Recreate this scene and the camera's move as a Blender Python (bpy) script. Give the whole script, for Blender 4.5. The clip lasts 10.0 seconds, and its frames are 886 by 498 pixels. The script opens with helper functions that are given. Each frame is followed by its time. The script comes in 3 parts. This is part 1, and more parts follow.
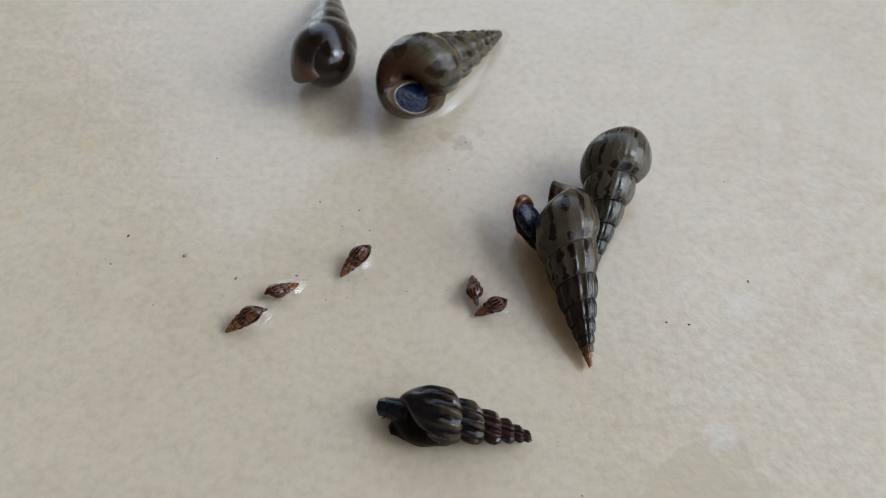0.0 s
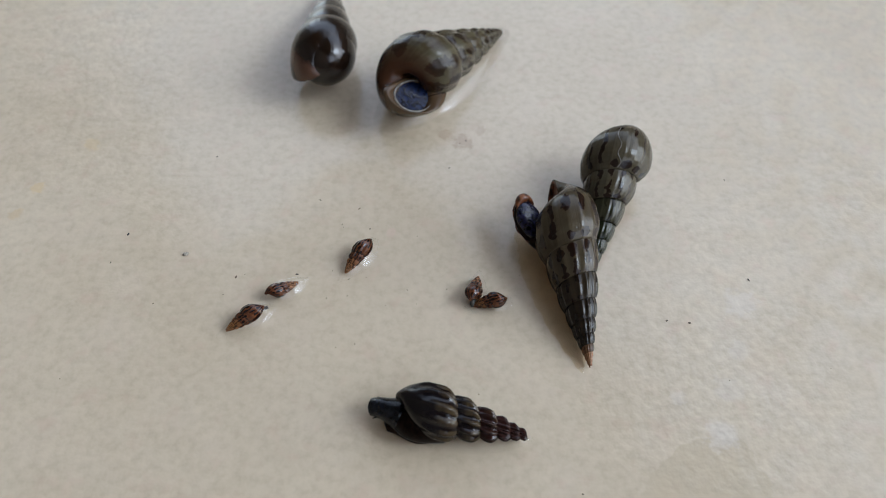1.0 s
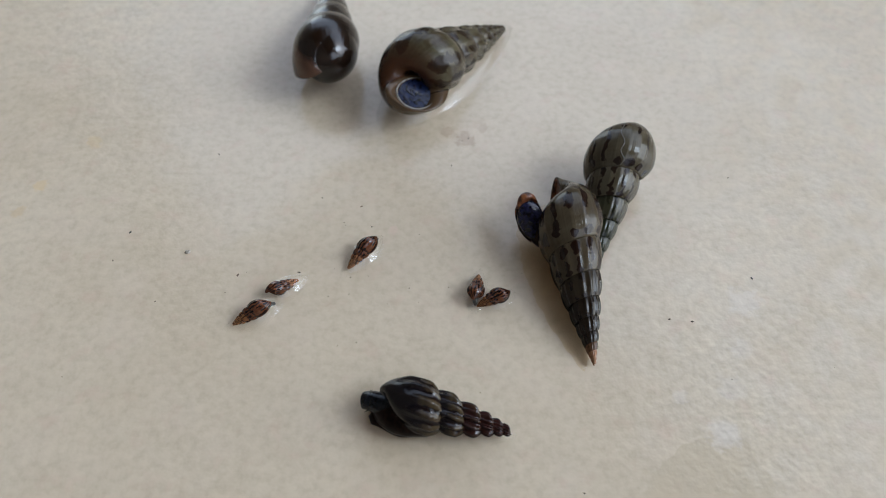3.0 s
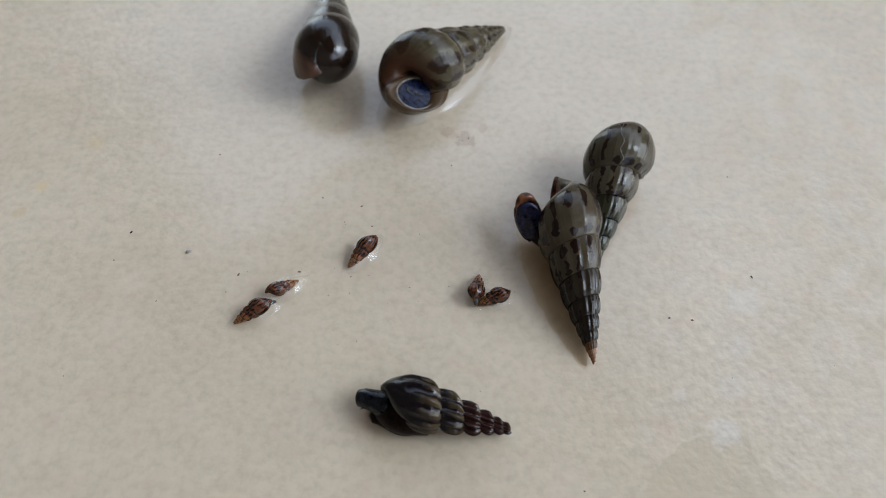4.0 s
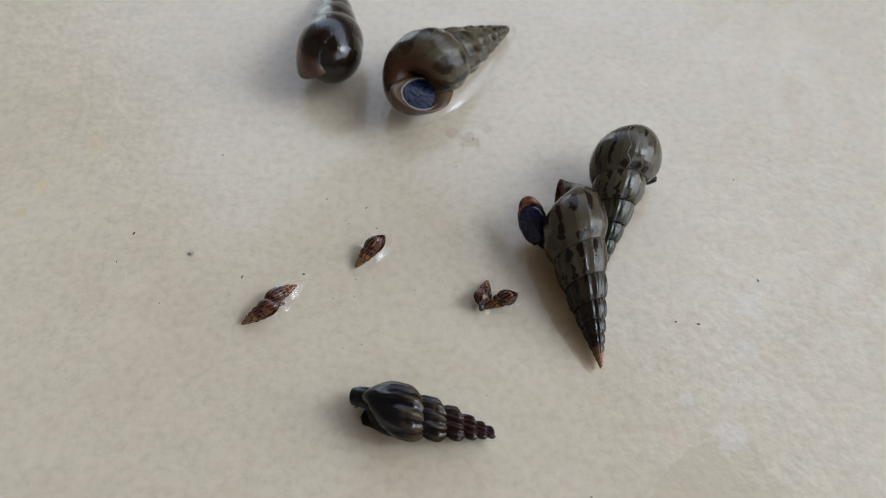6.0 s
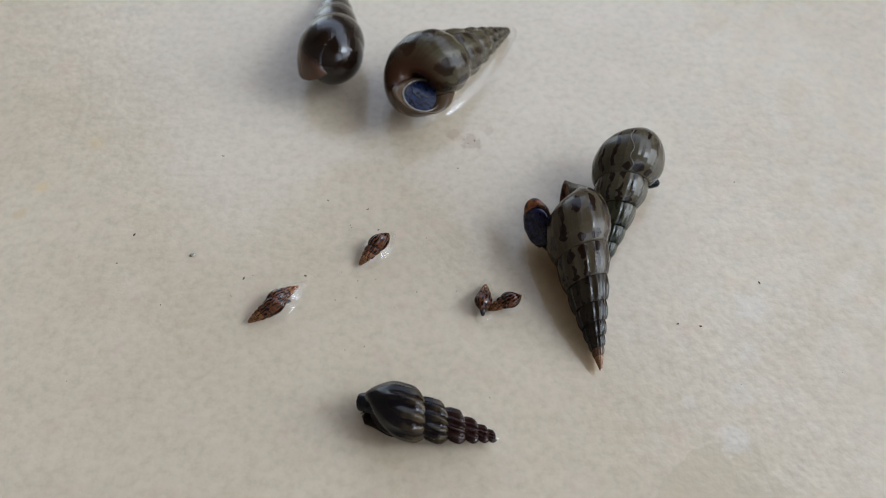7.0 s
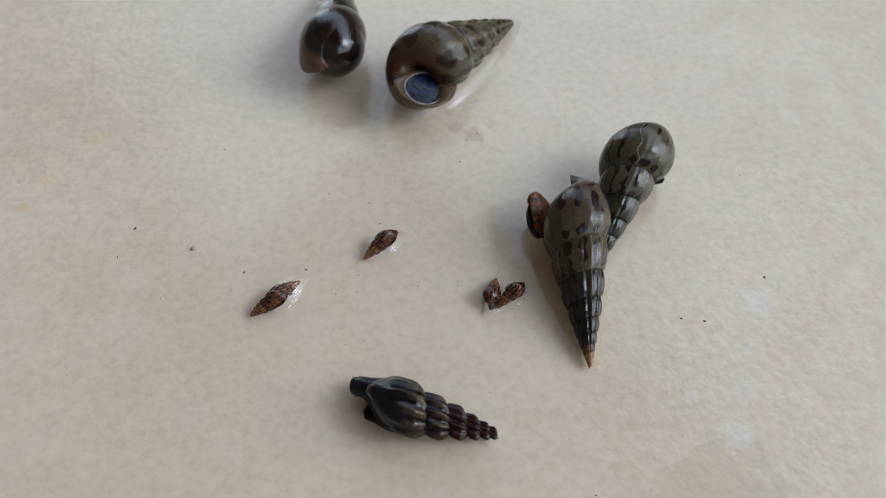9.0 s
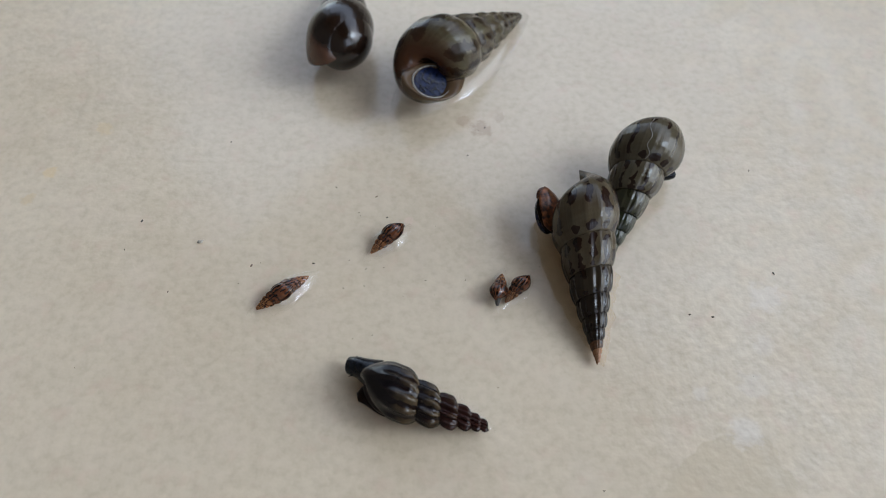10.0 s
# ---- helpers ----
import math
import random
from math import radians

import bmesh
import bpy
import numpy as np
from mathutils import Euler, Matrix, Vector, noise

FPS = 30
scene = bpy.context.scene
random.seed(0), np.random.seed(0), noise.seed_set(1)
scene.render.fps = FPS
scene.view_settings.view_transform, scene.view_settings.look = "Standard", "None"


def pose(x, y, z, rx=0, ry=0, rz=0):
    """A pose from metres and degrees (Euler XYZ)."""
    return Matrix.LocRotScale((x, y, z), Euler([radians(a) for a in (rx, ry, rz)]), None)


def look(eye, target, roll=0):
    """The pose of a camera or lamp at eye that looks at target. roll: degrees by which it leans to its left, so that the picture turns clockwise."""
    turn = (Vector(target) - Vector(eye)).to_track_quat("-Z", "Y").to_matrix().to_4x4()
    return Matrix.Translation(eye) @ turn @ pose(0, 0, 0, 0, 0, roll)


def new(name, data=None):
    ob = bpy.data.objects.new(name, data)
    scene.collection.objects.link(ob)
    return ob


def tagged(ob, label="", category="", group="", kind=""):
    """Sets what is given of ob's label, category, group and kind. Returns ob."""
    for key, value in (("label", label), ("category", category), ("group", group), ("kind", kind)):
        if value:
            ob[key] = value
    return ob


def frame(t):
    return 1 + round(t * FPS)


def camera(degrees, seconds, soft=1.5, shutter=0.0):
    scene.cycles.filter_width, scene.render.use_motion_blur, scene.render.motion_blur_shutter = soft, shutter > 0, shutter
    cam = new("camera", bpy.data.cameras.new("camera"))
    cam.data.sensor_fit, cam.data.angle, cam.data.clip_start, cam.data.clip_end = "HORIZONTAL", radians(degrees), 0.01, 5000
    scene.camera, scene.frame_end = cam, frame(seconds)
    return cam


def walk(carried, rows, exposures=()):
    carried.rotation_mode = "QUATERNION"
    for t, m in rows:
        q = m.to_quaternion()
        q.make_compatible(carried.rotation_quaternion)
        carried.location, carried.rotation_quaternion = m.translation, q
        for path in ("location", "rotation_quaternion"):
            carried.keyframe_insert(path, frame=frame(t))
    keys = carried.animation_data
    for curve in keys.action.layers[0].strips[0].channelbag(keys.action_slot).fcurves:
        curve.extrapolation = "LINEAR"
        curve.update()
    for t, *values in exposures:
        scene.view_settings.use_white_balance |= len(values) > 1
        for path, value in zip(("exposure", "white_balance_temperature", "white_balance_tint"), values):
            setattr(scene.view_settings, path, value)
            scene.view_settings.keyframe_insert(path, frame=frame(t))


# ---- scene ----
# Camera: a phone held a hand's width above a wet tiled floor.
cam = camera(62.0, 10.0, soft=1.0)
PATH = [
    (0, 0.145, -51.667, 73.684, 35.037, 0.074, 0.044),
    (0.5, 0.716, -51.462, 73.604, 34.854, 0.311, 0.265),
    (1, -0.019, -51.615, 73.648, 34.902, 0.016, -0.007),
    (1.5, 0.135, -51.772, 73.536, 34.947, 0.074, 0.044),
    (2, 0.548, -51.417, 73.580, 34.596, 0.353, 0.151),
    (2.5, 0.279, -51.047, 73.710, 34.446, 0.276, 0.208),
    (4, 0.417, -51.722, 73.545, 34.792, 0.419, 0.196),
    (4.5, -0.244, -51.368, 73.639, 34.546, 0.078, 0.010),
    (5, -0.970, -50.763, 73.614, 34.492, -0.078, 0.041),
    (5.5, -0.483, -50.695, 73.647, 34.384, 0.181, 0.226),
    (7, -1.622, -50.512, 73.644, 34.438, -0.344, -0.031),
    (7.5, -2.060, -50.210, 73.650, 34.366, -0.500, -0.027),
    (8, -0.490, -50.220, 73.460, 34.197, 0.309, 0.326),
    (8.5, -1.060, -49.965, 73.548, 33.918, 0.124, 0.322),
    (9, -0.724, -50.214, 73.053, 34.026, 0.210, 0.374),
    (9.5, -0.714, -50.264, 73.134, 34.002, 0.356, 0.633),
    (10, -1.554, -49.947, 72.904, 33.488, 0.092, 0.666),
]
MM = 0.001
cam.data.dof.use_dof = True
cam.data.dof.focus_distance = 0.084
cam.data.dof.aperture_fstop = 28
walk(cam, [(t, pose(x * MM, y * MM, z * MM, rx, ry, rz)) for t, x, y, z, rx, ry, rz in PATH], exposures=[(0, 1.56, 6210, 8), (10, 1.56, 6210, 8)])

# Light: a thin cloud lit by the sun, and hazy sky, on the open side of the added walls.
SUN_DIR = Vector((0.74, -0.08, 0.62)).normalized()
world = bpy.data.worlds.new("sky")
scene.world = world
world.use_nodes = True
wn = world.node_tree.nodes
sky = wn.new("ShaderNodeTexSky")
sky.sky_type = "NISHITA"
sky.sun_disc = False
sky.dust_density = 0.6
sky.sun_elevation = math.asin(SUN_DIR.z)
sky.sun_rotation = math.atan2(SUN_DIR.x, SUN_DIR.y)
haze = wn.new("ShaderNodeHueSaturation")
haze.inputs["Saturation"].default_value = 0.48
world.node_tree.links.new(sky.outputs["Color"], haze.inputs["Color"])
wn["Background"].inputs["Strength"].default_value = 0.20
world.node_tree.links.new(haze.outputs["Color"], wn["Background"].inputs["Color"])
sun = new("sun", bpy.data.lights.new("sun", "SUN"))
sun.data.energy = 0.28
sun.data.angle = radians(17)
sun.data.color = (0.64, 0.81, 1.0)
sun.matrix_world = look(SUN_DIR * 5, (0, 0, 0))


# ---- materials ----
def nodes_of(name):
    m = bpy.data.materials.new(name)
    m.use_nodes = True
    t = m.node_tree
    return m, t, t.nodes["Principled BSDF"]


def add(t, kind, **inputs):
    n = t.nodes.new(kind)
    for k, v in inputs.items():
        n.inputs[k.replace("_", " ")].default_value = v
    return n


def ramp(t, src, stops):
    n = t.nodes.new("ShaderNodeValToRGB")
    e = n.color_ramp.elements
    while len(e) < len(stops):
        e.new(0.5)
    for el, (p, c) in zip(e, stops):
        el.position = p
        el.color = (*c, 1) if len(c) == 3 else (c[0], c[0], c[0], 1)
    t.links.new(src, n.inputs["Fac"])
    return n


def mix(t, fac, a, b, mode="MIX"):
    n = t.nodes.new("ShaderNodeMix")
    n.data_type, n.blend_type = "RGBA", mode
    for key, v in ((0, fac), (6, a), (7, b)):
        if isinstance(v, bpy.types.NodeSocket):
            t.links.new(v, n.inputs[key])
        else:
            n.inputs[key].default_value = v if key == 0 else (*v, 1)
    return n.outputs[2]


def math_node(t, op, a, b=0.0):
    n = t.nodes.new("ShaderNodeMath")
    n.operation = op
    for key, v in ((0, a), (1, b)):
        if isinstance(v, bpy.types.NodeSocket):
            t.links.new(v, n.inputs[key])
        else:
            n.inputs[key].default_value = v
    return n.outputs[0]


def noise_at(t, vec, scale, detail=3.0, rough=0.55, stretch=(1, 1, 1), shift=(0, 0, 0)):
    mp = t.nodes.new("ShaderNodeMapping")
    mp.inputs["Scale"].default_value = stretch
    mp.inputs["Location"].default_value = shift
    t.links.new(vec, mp.inputs["Vector"])
    n = add(t, "ShaderNodeTexNoise", Scale=scale, Detail=detail, Roughness=rough)
    t.links.new(mp.outputs[0], n.inputs["Vector"])
    return n.outputs["Fac"]


def bump(t, height, strength, distance, p, socket="Normal", prior=None):
    b = add(t, "ShaderNodeBump", Strength=strength, Distance=distance)
    t.links.new(height, b.inputs["Height"])
    if prior:
        t.links.new(prior.outputs[0], b.inputs["Normal"])
    t.links.new(b.outputs[0], p.inputs[socket])
    return b


def tile_material():
    """Cream matt floor tile with a faint cloudy relief; water stands in its middle and only wets the rest."""
    m, t, p = nodes_of("wet_cream_tile")
    co = t.nodes.new("ShaderNodeTexCoord").outputs["Object"]
    cloud = noise_at(t, co, 45, 4)
    mottle = noise_at(t, co, 900, 2.5, 0.55)
    patch = noise_at(t, co, 150, 3, 0.55, (1, 1, 1), (7, 2, 0))
    fine = noise_at(t, co, 1600, 2)
    # Where the water stands.
    sh = t.nodes.new("ShaderNodeMapping")
    sh.inputs["Location"].default_value = (0.08, -0.45, 0)
    sh.inputs["Scale"].default_value = (21, 15, 0)
    t.links.new(co, sh.inputs["Vector"])
    far = t.nodes.new("ShaderNodeVectorMath")
    far.operation = "LENGTH"
    t.links.new(sh.outputs[0], far.inputs[0])
    edge = math_node(t, "ADD", far.outputs["Value"], math_node(t, "MULTIPLY", math_node(t, "SUBTRACT", patch, 0.5), 1.1))
    bare = ramp(t, edge, [(0.62, (0,)), (1.0, (1,))]).outputs[0]
    c1 = ramp(t, cloud, [(0.3, (0.598, 0.492, 0.352)), (0.7, (0.658, 0.552, 0.407))]).outputs[0]
    c2 = ramp(t, mottle, [(0.30, (0.79, 0.76, 0.72)), (0.48, (0.95, 0.94, 0.92)), (0.64, (1.04, 1.04, 1.04))]).outputs[0]
    base = mix(t, 0.5, c1, c2, "MULTIPLY")
    base = mix(t, ramp(t, patch, [(0.52, (0,)), (0.68, (0.35,))]).outputs[0], base, (0.67, 0.55, 0.415))
    rust = noise_at(t, co, 330, 2, 0.5, (1, 1, 1), (3, 1, 0))
    base = mix(t, ramp(t, rust, [(0.58, (0,)), (0.72, (0.3,))]).outputs[0], base, (0.62, 0.44, 0.33))
    # A darker tan mark with a sharp edge.
    sp = t.nodes.new("ShaderNodeMapping")
    sp.inputs["Location"].default_value = (-2.75, 3.2, 0)
    sp.inputs["Scale"].default_value = (105, 105, 0)
    t.links.new(co, sp.inputs["Vector"])
    near = t.nodes.new("ShaderNodeVectorMath")
    near.operation = "LENGTH"
    t.links.new(sp.outputs[0], near.inputs[0])
    mark = math_node(t, "ADD", near.outputs["Value"], math_node(t, "MULTIPLY", math_node(t, "SUBTRACT", patch, 0.5), 0.9))
    base = mix(t, ramp(t, mark, [(0.66, (0.7,)), (0.70, (0,))]).outputs[0], base, (0.56, 0.455, 0.315))
    # Yellowish and brown stains, and pale spots that paint in sky glare: place and radius in millimetres, colour,
    # strength.
    ragged = math_node(t, "MULTIPLY", math_node(t, "SUBTRACT", noise_at(t, co, 700, 4, 0.65, (1, 1, 1), (5, 5, 0)), 0.5), 2.2)
    for x, y, r, colour, most in (
        (-52.4, 9.4, 1.1, (0.66, 0.49, 0.27), 0.6), (-47.5, 17.0, 1.3, (0.66, 0.50, 0.29), 0.5), (-53.9, 5.1, 1.1, (0.64, 0.48, 0.28), 0.5),
        (2.6, 17.6, 1.6, (0.44, 0.31, 0.21), 0.6), (0.4, 18.8, 1.2, (0.46, 0.33, 0.23), 0.5), (5.0, 19.6, 1.0, (0.46, 0.33, 0.23), 0.4), (-6.4, 2.4, 0.8, (0.72, 0.52, 0.42), 0.4),
        (34.5, -7.9, 2.4, (0.72, 0.65, 0.58), 0.34), (29.0, -23.7, 2.1, (0.72, 0.65, 0.58), 0.4), (25.0, -19.6, 1.0, (0.72, 0.65, 0.58), 0.3), (33.0, -14.0, 1.6, (0.72, 0.65, 0.58), 0.25), (30.6, -18.6, 1.8, (0.72, 0.65, 0.58), 0.25),
    ):
        spot = t.nodes.new("ShaderNodeVectorMath")
        spot.operation = "DISTANCE"
        spot.inputs[1].default_value = (x * MM, y * MM, 0)
        t.links.new(co, spot.inputs[0])
        reach = math_node(t, "ADD", math_node(t, "MULTIPLY", spot.outputs["Value"], 1 / (r * MM)), ragged)
        base = mix(t, ramp(t, reach, [(0.55, (most,)), (0.95, (0,))]).outputs[0], base, colour)
    t.links.new(base, p.inputs["Base Color"])
    p.inputs["Roughness"].default_value = 0.6
    p.inputs["Specular IOR Level"].default_value = 0.2
    lumps = noise_at(t, co, 420, 2, 0.5)
    relief = mix(t, 0.6, lumps, mottle)
    bump(t, relief, 0.13, 0.0004, p)
    p.inputs["Coat Weight"].default_value = 0.8
    p.inputs["Coat IOR"].default_value = 1.55
    film = ramp(t, noise_at(t, co, 300, 3, 0.6, (1, 1, 1), (1, 9, 0)), [(0.42, (0.3,)), (0.58, (0.95,))]).outputs[0]
    t.links.new(ramp(t, bare, [(0.0, (0.095,)), (1.0, (0.24,))]).outputs[0], p.inputs["Coat Roughness"])
    t.links.new(mix(t, bare, (1.0, 1.0, 1.0), film), p.inputs["Coat Weight"])
    swell = noise_at(t, co, 110, 1)
    calm = bump(t, swell, 0.10, 0.0006, p, "Coat Normal")
    rough = add(t, "ShaderNodeBump", Distance=0.00018)
    t.links.new(bare, rough.inputs["Strength"])
    t.links.new(mix(t, 0.5, lumps, mottle), rough.inputs["Height"])
    t.links.new(calm.outputs[0], rough.inputs["Normal"])
    t.links.new(rough.outputs[0], p.inputs["Coat Normal"])
    return m


def plaster_material(name, colour):
    m, t, p = nodes_of(name)
    co = t.nodes.new("ShaderNodeTexCoord").outputs["Object"]
    n = noise_at(t, co, 6, 5)
    t.links.new(ramp(t, n, [(0.3, tuple(c * 0.85 for c in colour)), (0.7, colour)]).outputs[0], p.inputs["Base Color"])
    p.inputs["Roughness"].default_value = 0.85
    bump(t, noise_at(t, co, 90, 3), 0.3, 0.003, p)
    return m


def spot_rows(t, uv, u, v, count, rows, seed=0.0):
    """Blotches in spiral rows: count to a turn, each row (middle, half height, half width, share that is there)."""
    wander = math_node(t, "SUBTRACT", noise_at(t, uv, 1.0, 3, 0.6, (count * 0.9, 9, 1), (seed, 3, 0)), 0.5)
    x = math_node(t, "ADD", math_node(t, "MULTIPLY", u, count), math_node(t, "MULTIPLY", wander, 1.1))
    cell = math_node(t, "FLOOR", x)
    aside = math_node(t, "MULTIPLY", math_node(t, "ABSOLUTE", math_node(t, "SUBTRACT", math_node(t, "FRACT", x), 0.5)), 2.0)
    torn = math_node(t, "SUBTRACT", noise_at(t, uv, 1.0, 4, 0.65, (count * 2.6, 16, 1), (seed, 7, 0)), 0.5)
    total = None
    for k, (mid, high, wide, share) in enumerate(rows):
        dice = []
        for d in (0.13, 0.41, 0.77):
            w = t.nodes.new("ShaderNodeTexWhiteNoise")
            w.noise_dimensions = "1D"
            t.links.new(math_node(t, "ADD", cell, seed + 17.0 * k + d), w.inputs["W"])
            dice.append(w.outputs["Value"])
        there = math_node(t, "LESS_THAN", dice[0], share)
        dv = math_node(t, "SUBTRACT", math_node(t, "ADD", v, math_node(t, "MULTIPLY", math_node(t, "SUBTRACT", dice[1], 0.5), high * 0.9)), mid)
        dv = math_node(t, "DIVIDE", dv, high)
        du = math_node(t, "DIVIDE", aside, math_node(t, "ADD", wide * 0.6, math_node(t, "MULTIPLY", dice[2], wide * 0.8)))
        far = math_node(t, "ADD", math_node(t, "MULTIPLY", dv, dv), math_node(t, "MULTIPLY", du, du))
        far = math_node(t, "ADD", far, math_node(t, "MULTIPLY", torn, 1.3))
        one = math_node(t, "MULTIPLY", ramp(t, far, [(0.78, (1,)), (1.0, (0,))]).outputs[0], there)
        total = one if total is None else math_node(t, "MAXIMUM", total, one)
    return total


def shell_material(name, ground, ground2, blotch, apex, count=11, rows=(), worn=0.6, stripes=0, edge=0.0, edge_colour=(0, 0, 0), base=None, base_at=0.45, band=0.02, gloss=0.25, relief=0.00006, striae=26.0, spire=None, spire_at=0.22, ribs=0.0, seed=0.0, slick=0.02, cord=0.22, blot=0.94, apex_first=False):
    """Wet horny shell: growth lines, blotches in spiral rows, dark sutures, and another colour on the spire and the worn apex."""
    m, t, p = nodes_of(name)
    node = t.nodes.new("ShaderNodeUVMap")
    node.uv_map = "growth"
    uv = node.outputs[0]
    sep = t.nodes.new("ShaderNodeSeparateXYZ")
    t.links.new(uv, sep.inputs[0])
    u, v = sep.outputs[0], sep.outputs[1]
    soft = noise_at(t, uv, 3.0, 4, 0.6, (4, 3, 1), (seed, 0, 0))
    col = mix(t, ramp(t, soft, [(0.35, (0,)), (0.65, (1,))]).outputs[0], ground, ground2)
    growth = noise_at(t, uv, 1.0, 3, 0.65, (70, 1.3, 1), (seed, 0, 0))
    fine = noise_at(t, uv, 1.0, 2, 0.6, (260, 14, 1))
    col = mix(t, 0.4, col, ramp(t, growth, [(0.3, (0.55, 0.50, 0.42)), (0.5, (0.95, 0.93, 0.9)), (0.7, (1.25, 1.25, 1.25))]).outputs[0], "MULTIPLY")
    old = math_node(t, "ADD", math_node(t, "MULTIPLY", u, 0.125), math_node(t, "MULTIPLY", math_node(t, "SUBTRACT", soft, 0.5), 0.16))
    if apex_first:
        col = mix(t, ramp(t, old, [(worn, (0,)), (min(worn + 0.16, 1.0), (0.9,))]).outputs[0], col, apex)
    if stripes:
        w = math_node(t, "SINE", math_node(t, "ADD", math_node(t, "MULTIPLY", u, stripes * 2 * math.pi), math_node(t, "MULTIPLY", v, 2.2)))
        w = math_node(t, "ADD", math_node(t, "MULTIPLY", w, -0.5), math_node(t, "MULTIPLY", math_node(t, "SUBTRACT", soft, 0.5), 1.6))
        col = mix(t, ramp(t, w, [(0.02, (0,)), (0.22, (0.95,))]).outputs[0], col, blotch)
    if rows:
        col = mix(t, math_node(t, "MULTIPLY", spot_rows(t, uv, u, v, count, rows, seed), blot), col, blotch)
    if base:
        col = mix(t, ramp(t, math_node(t, "ADD", v, math_node(t, "MULTIPLY", math_node(t, "SUBTRACT", soft, 0.5), 0.2)), [(base_at - 0.06, (0,)), (base_at + 0.08, (0.92,))]).outputs[0], col, base)
    if edge:
        col = mix(t, ramp(t, math_node(t, "ADD", u, math_node(t, "MULTIPLY", math_node(t, "SUBTRACT", soft, 0.5), 0.12)), [(edge - 0.03, (1,)), (edge + 0.02, (0,))]).outputs[0], col, edge_colour)
    if spire:
        col = mix(t, ramp(t, old, [(spire_at - 0.08, (0,)), (spire_at + 0.10, (0.9,))]).outputs[0], col, spire)
    if not apex_first:
        col = mix(t, ramp(t, old, [(worn, (0,)), (min(worn + 0.16, 1.0), (0.9,))]).outputs[0], col, apex)
    seam = math_node(t, "ADD", v, math_node(t, "MULTIPLY", math_node(t, "SUBTRACT", soft, 0.5), 0.01))
    col = mix(t, ramp(t, seam, [(band * 0.5, (0.92,)), (band * 1.3, (0,))]).outputs[0], col, tuple(c * 0.6 for c in blotch))
    t.links.new(col, p.inputs["Base Color"])
    t.links.new(ramp(t, noise_at(t, uv, 2.0, 4, 0.6, (9, 9, 1)), [(0.35, (slick,)), (0.7, (slick + 0.09,))]).outputs[0], p.inputs["Roughness"])
    p.inputs["Specular IOR Level"].default_value = gloss
    cords = math_node(t, "SINE", math_node(t, "ADD", math_node(t, "MULTIPLY", v, striae * 2 * math.pi), math_node(t, "MULTIPLY", growth, 1.2)))
    h = math_node(t, "ADD", math_node(t, "MULTIPLY", cords, cord), math_node(t, "MULTIPLY", growth, 1.2))
    h = math_node(t, "ADD", h, math_node(t, "MULTIPLY", fine, 0.5))
    if ribs:
        h = math_node(t, "ADD", h, math_node(t, "MULTIPLY", math_node(t, "SINE", math_node(t, "MULTIPLY", u, 34 * 2 * math.pi)), ribs))
    h = math_node(t, "MULTIPLY", h, ramp(t, u, [(0.04, (0,)), (0.10, (1,))]).outputs[0])
    h = math_node(t, "MULTIPLY", h, math_node(t, "POWER", 0.76, u))
    bump(t, h, 0.5, relief, p)
    return m


def flesh_material(name, dark, light, rough=0.25, gloss=0.4, wrinkle=0.4):
    m, t, p = nodes_of(name)
    co = t.nodes.new("ShaderNodeTexCoord").outputs["Object"]
    n = noise_at(t, co, 1800, 3)
    t.links.new(ramp(t, n, [(0.35, dark), (0.68, light)]).outputs[0], p.inputs["Base Color"])
    p.inputs["Roughness"].default_value = rough
    p.inputs["Specular IOR Level"].default_value = gloss
    bump(t, n, wrinkle, 0.0001, p)
    return m


def water_material(name="clear_water", tint=(1, 1, 1), rough=0.07):
    """Clear water skin: lets the floor through and mirrors the sky."""
    m, t, p = nodes_of(name)
    out = t.nodes["Material Output"]
    clear = add(t, "ShaderNodeBsdfTransparent", Color=(*tint, 1))
    gloss = add(t, "ShaderNodeBsdfGlossy", Roughness=rough)
    lw = add(t, "ShaderNodeLayerWeight", Blend=0.5)
    fr = t.nodes.new("ShaderNodeMath")
    fr.operation = "MULTIPLY_ADD"
    t.links.new(math_node(t, "POWER", lw.outputs["Facing"], 4.0), fr.inputs[0])
    fr.inputs[1].default_value, fr.inputs[2].default_value = 0.9, 0.035
    mx = t.nodes.new("ShaderNodeMixShader")
    t.links.new(fr.outputs[0], mx.inputs[0])
    t.links.new(clear.outputs[0], mx.inputs[1])
    t.links.new(gloss.outputs[0], mx.inputs[2])
    t.links.new(mx.outputs[0], out.inputs["Surface"])
    return m


def grit_material():
    m, t, p = nodes_of("dark_grit")
    info = t.nodes.new("ShaderNodeObjectInfo")
    t.links.new(ramp(t, info.outputs["Random"], [(0.0, (0.02, 0.018, 0.015)), (0.6, (0.05, 0.042, 0.03)), (1.0, (0.16, 0.10, 0.06))]).outputs[0], p.inputs["Base Color"])
    p.inputs["Roughness"].default_value = 0.7
    return m


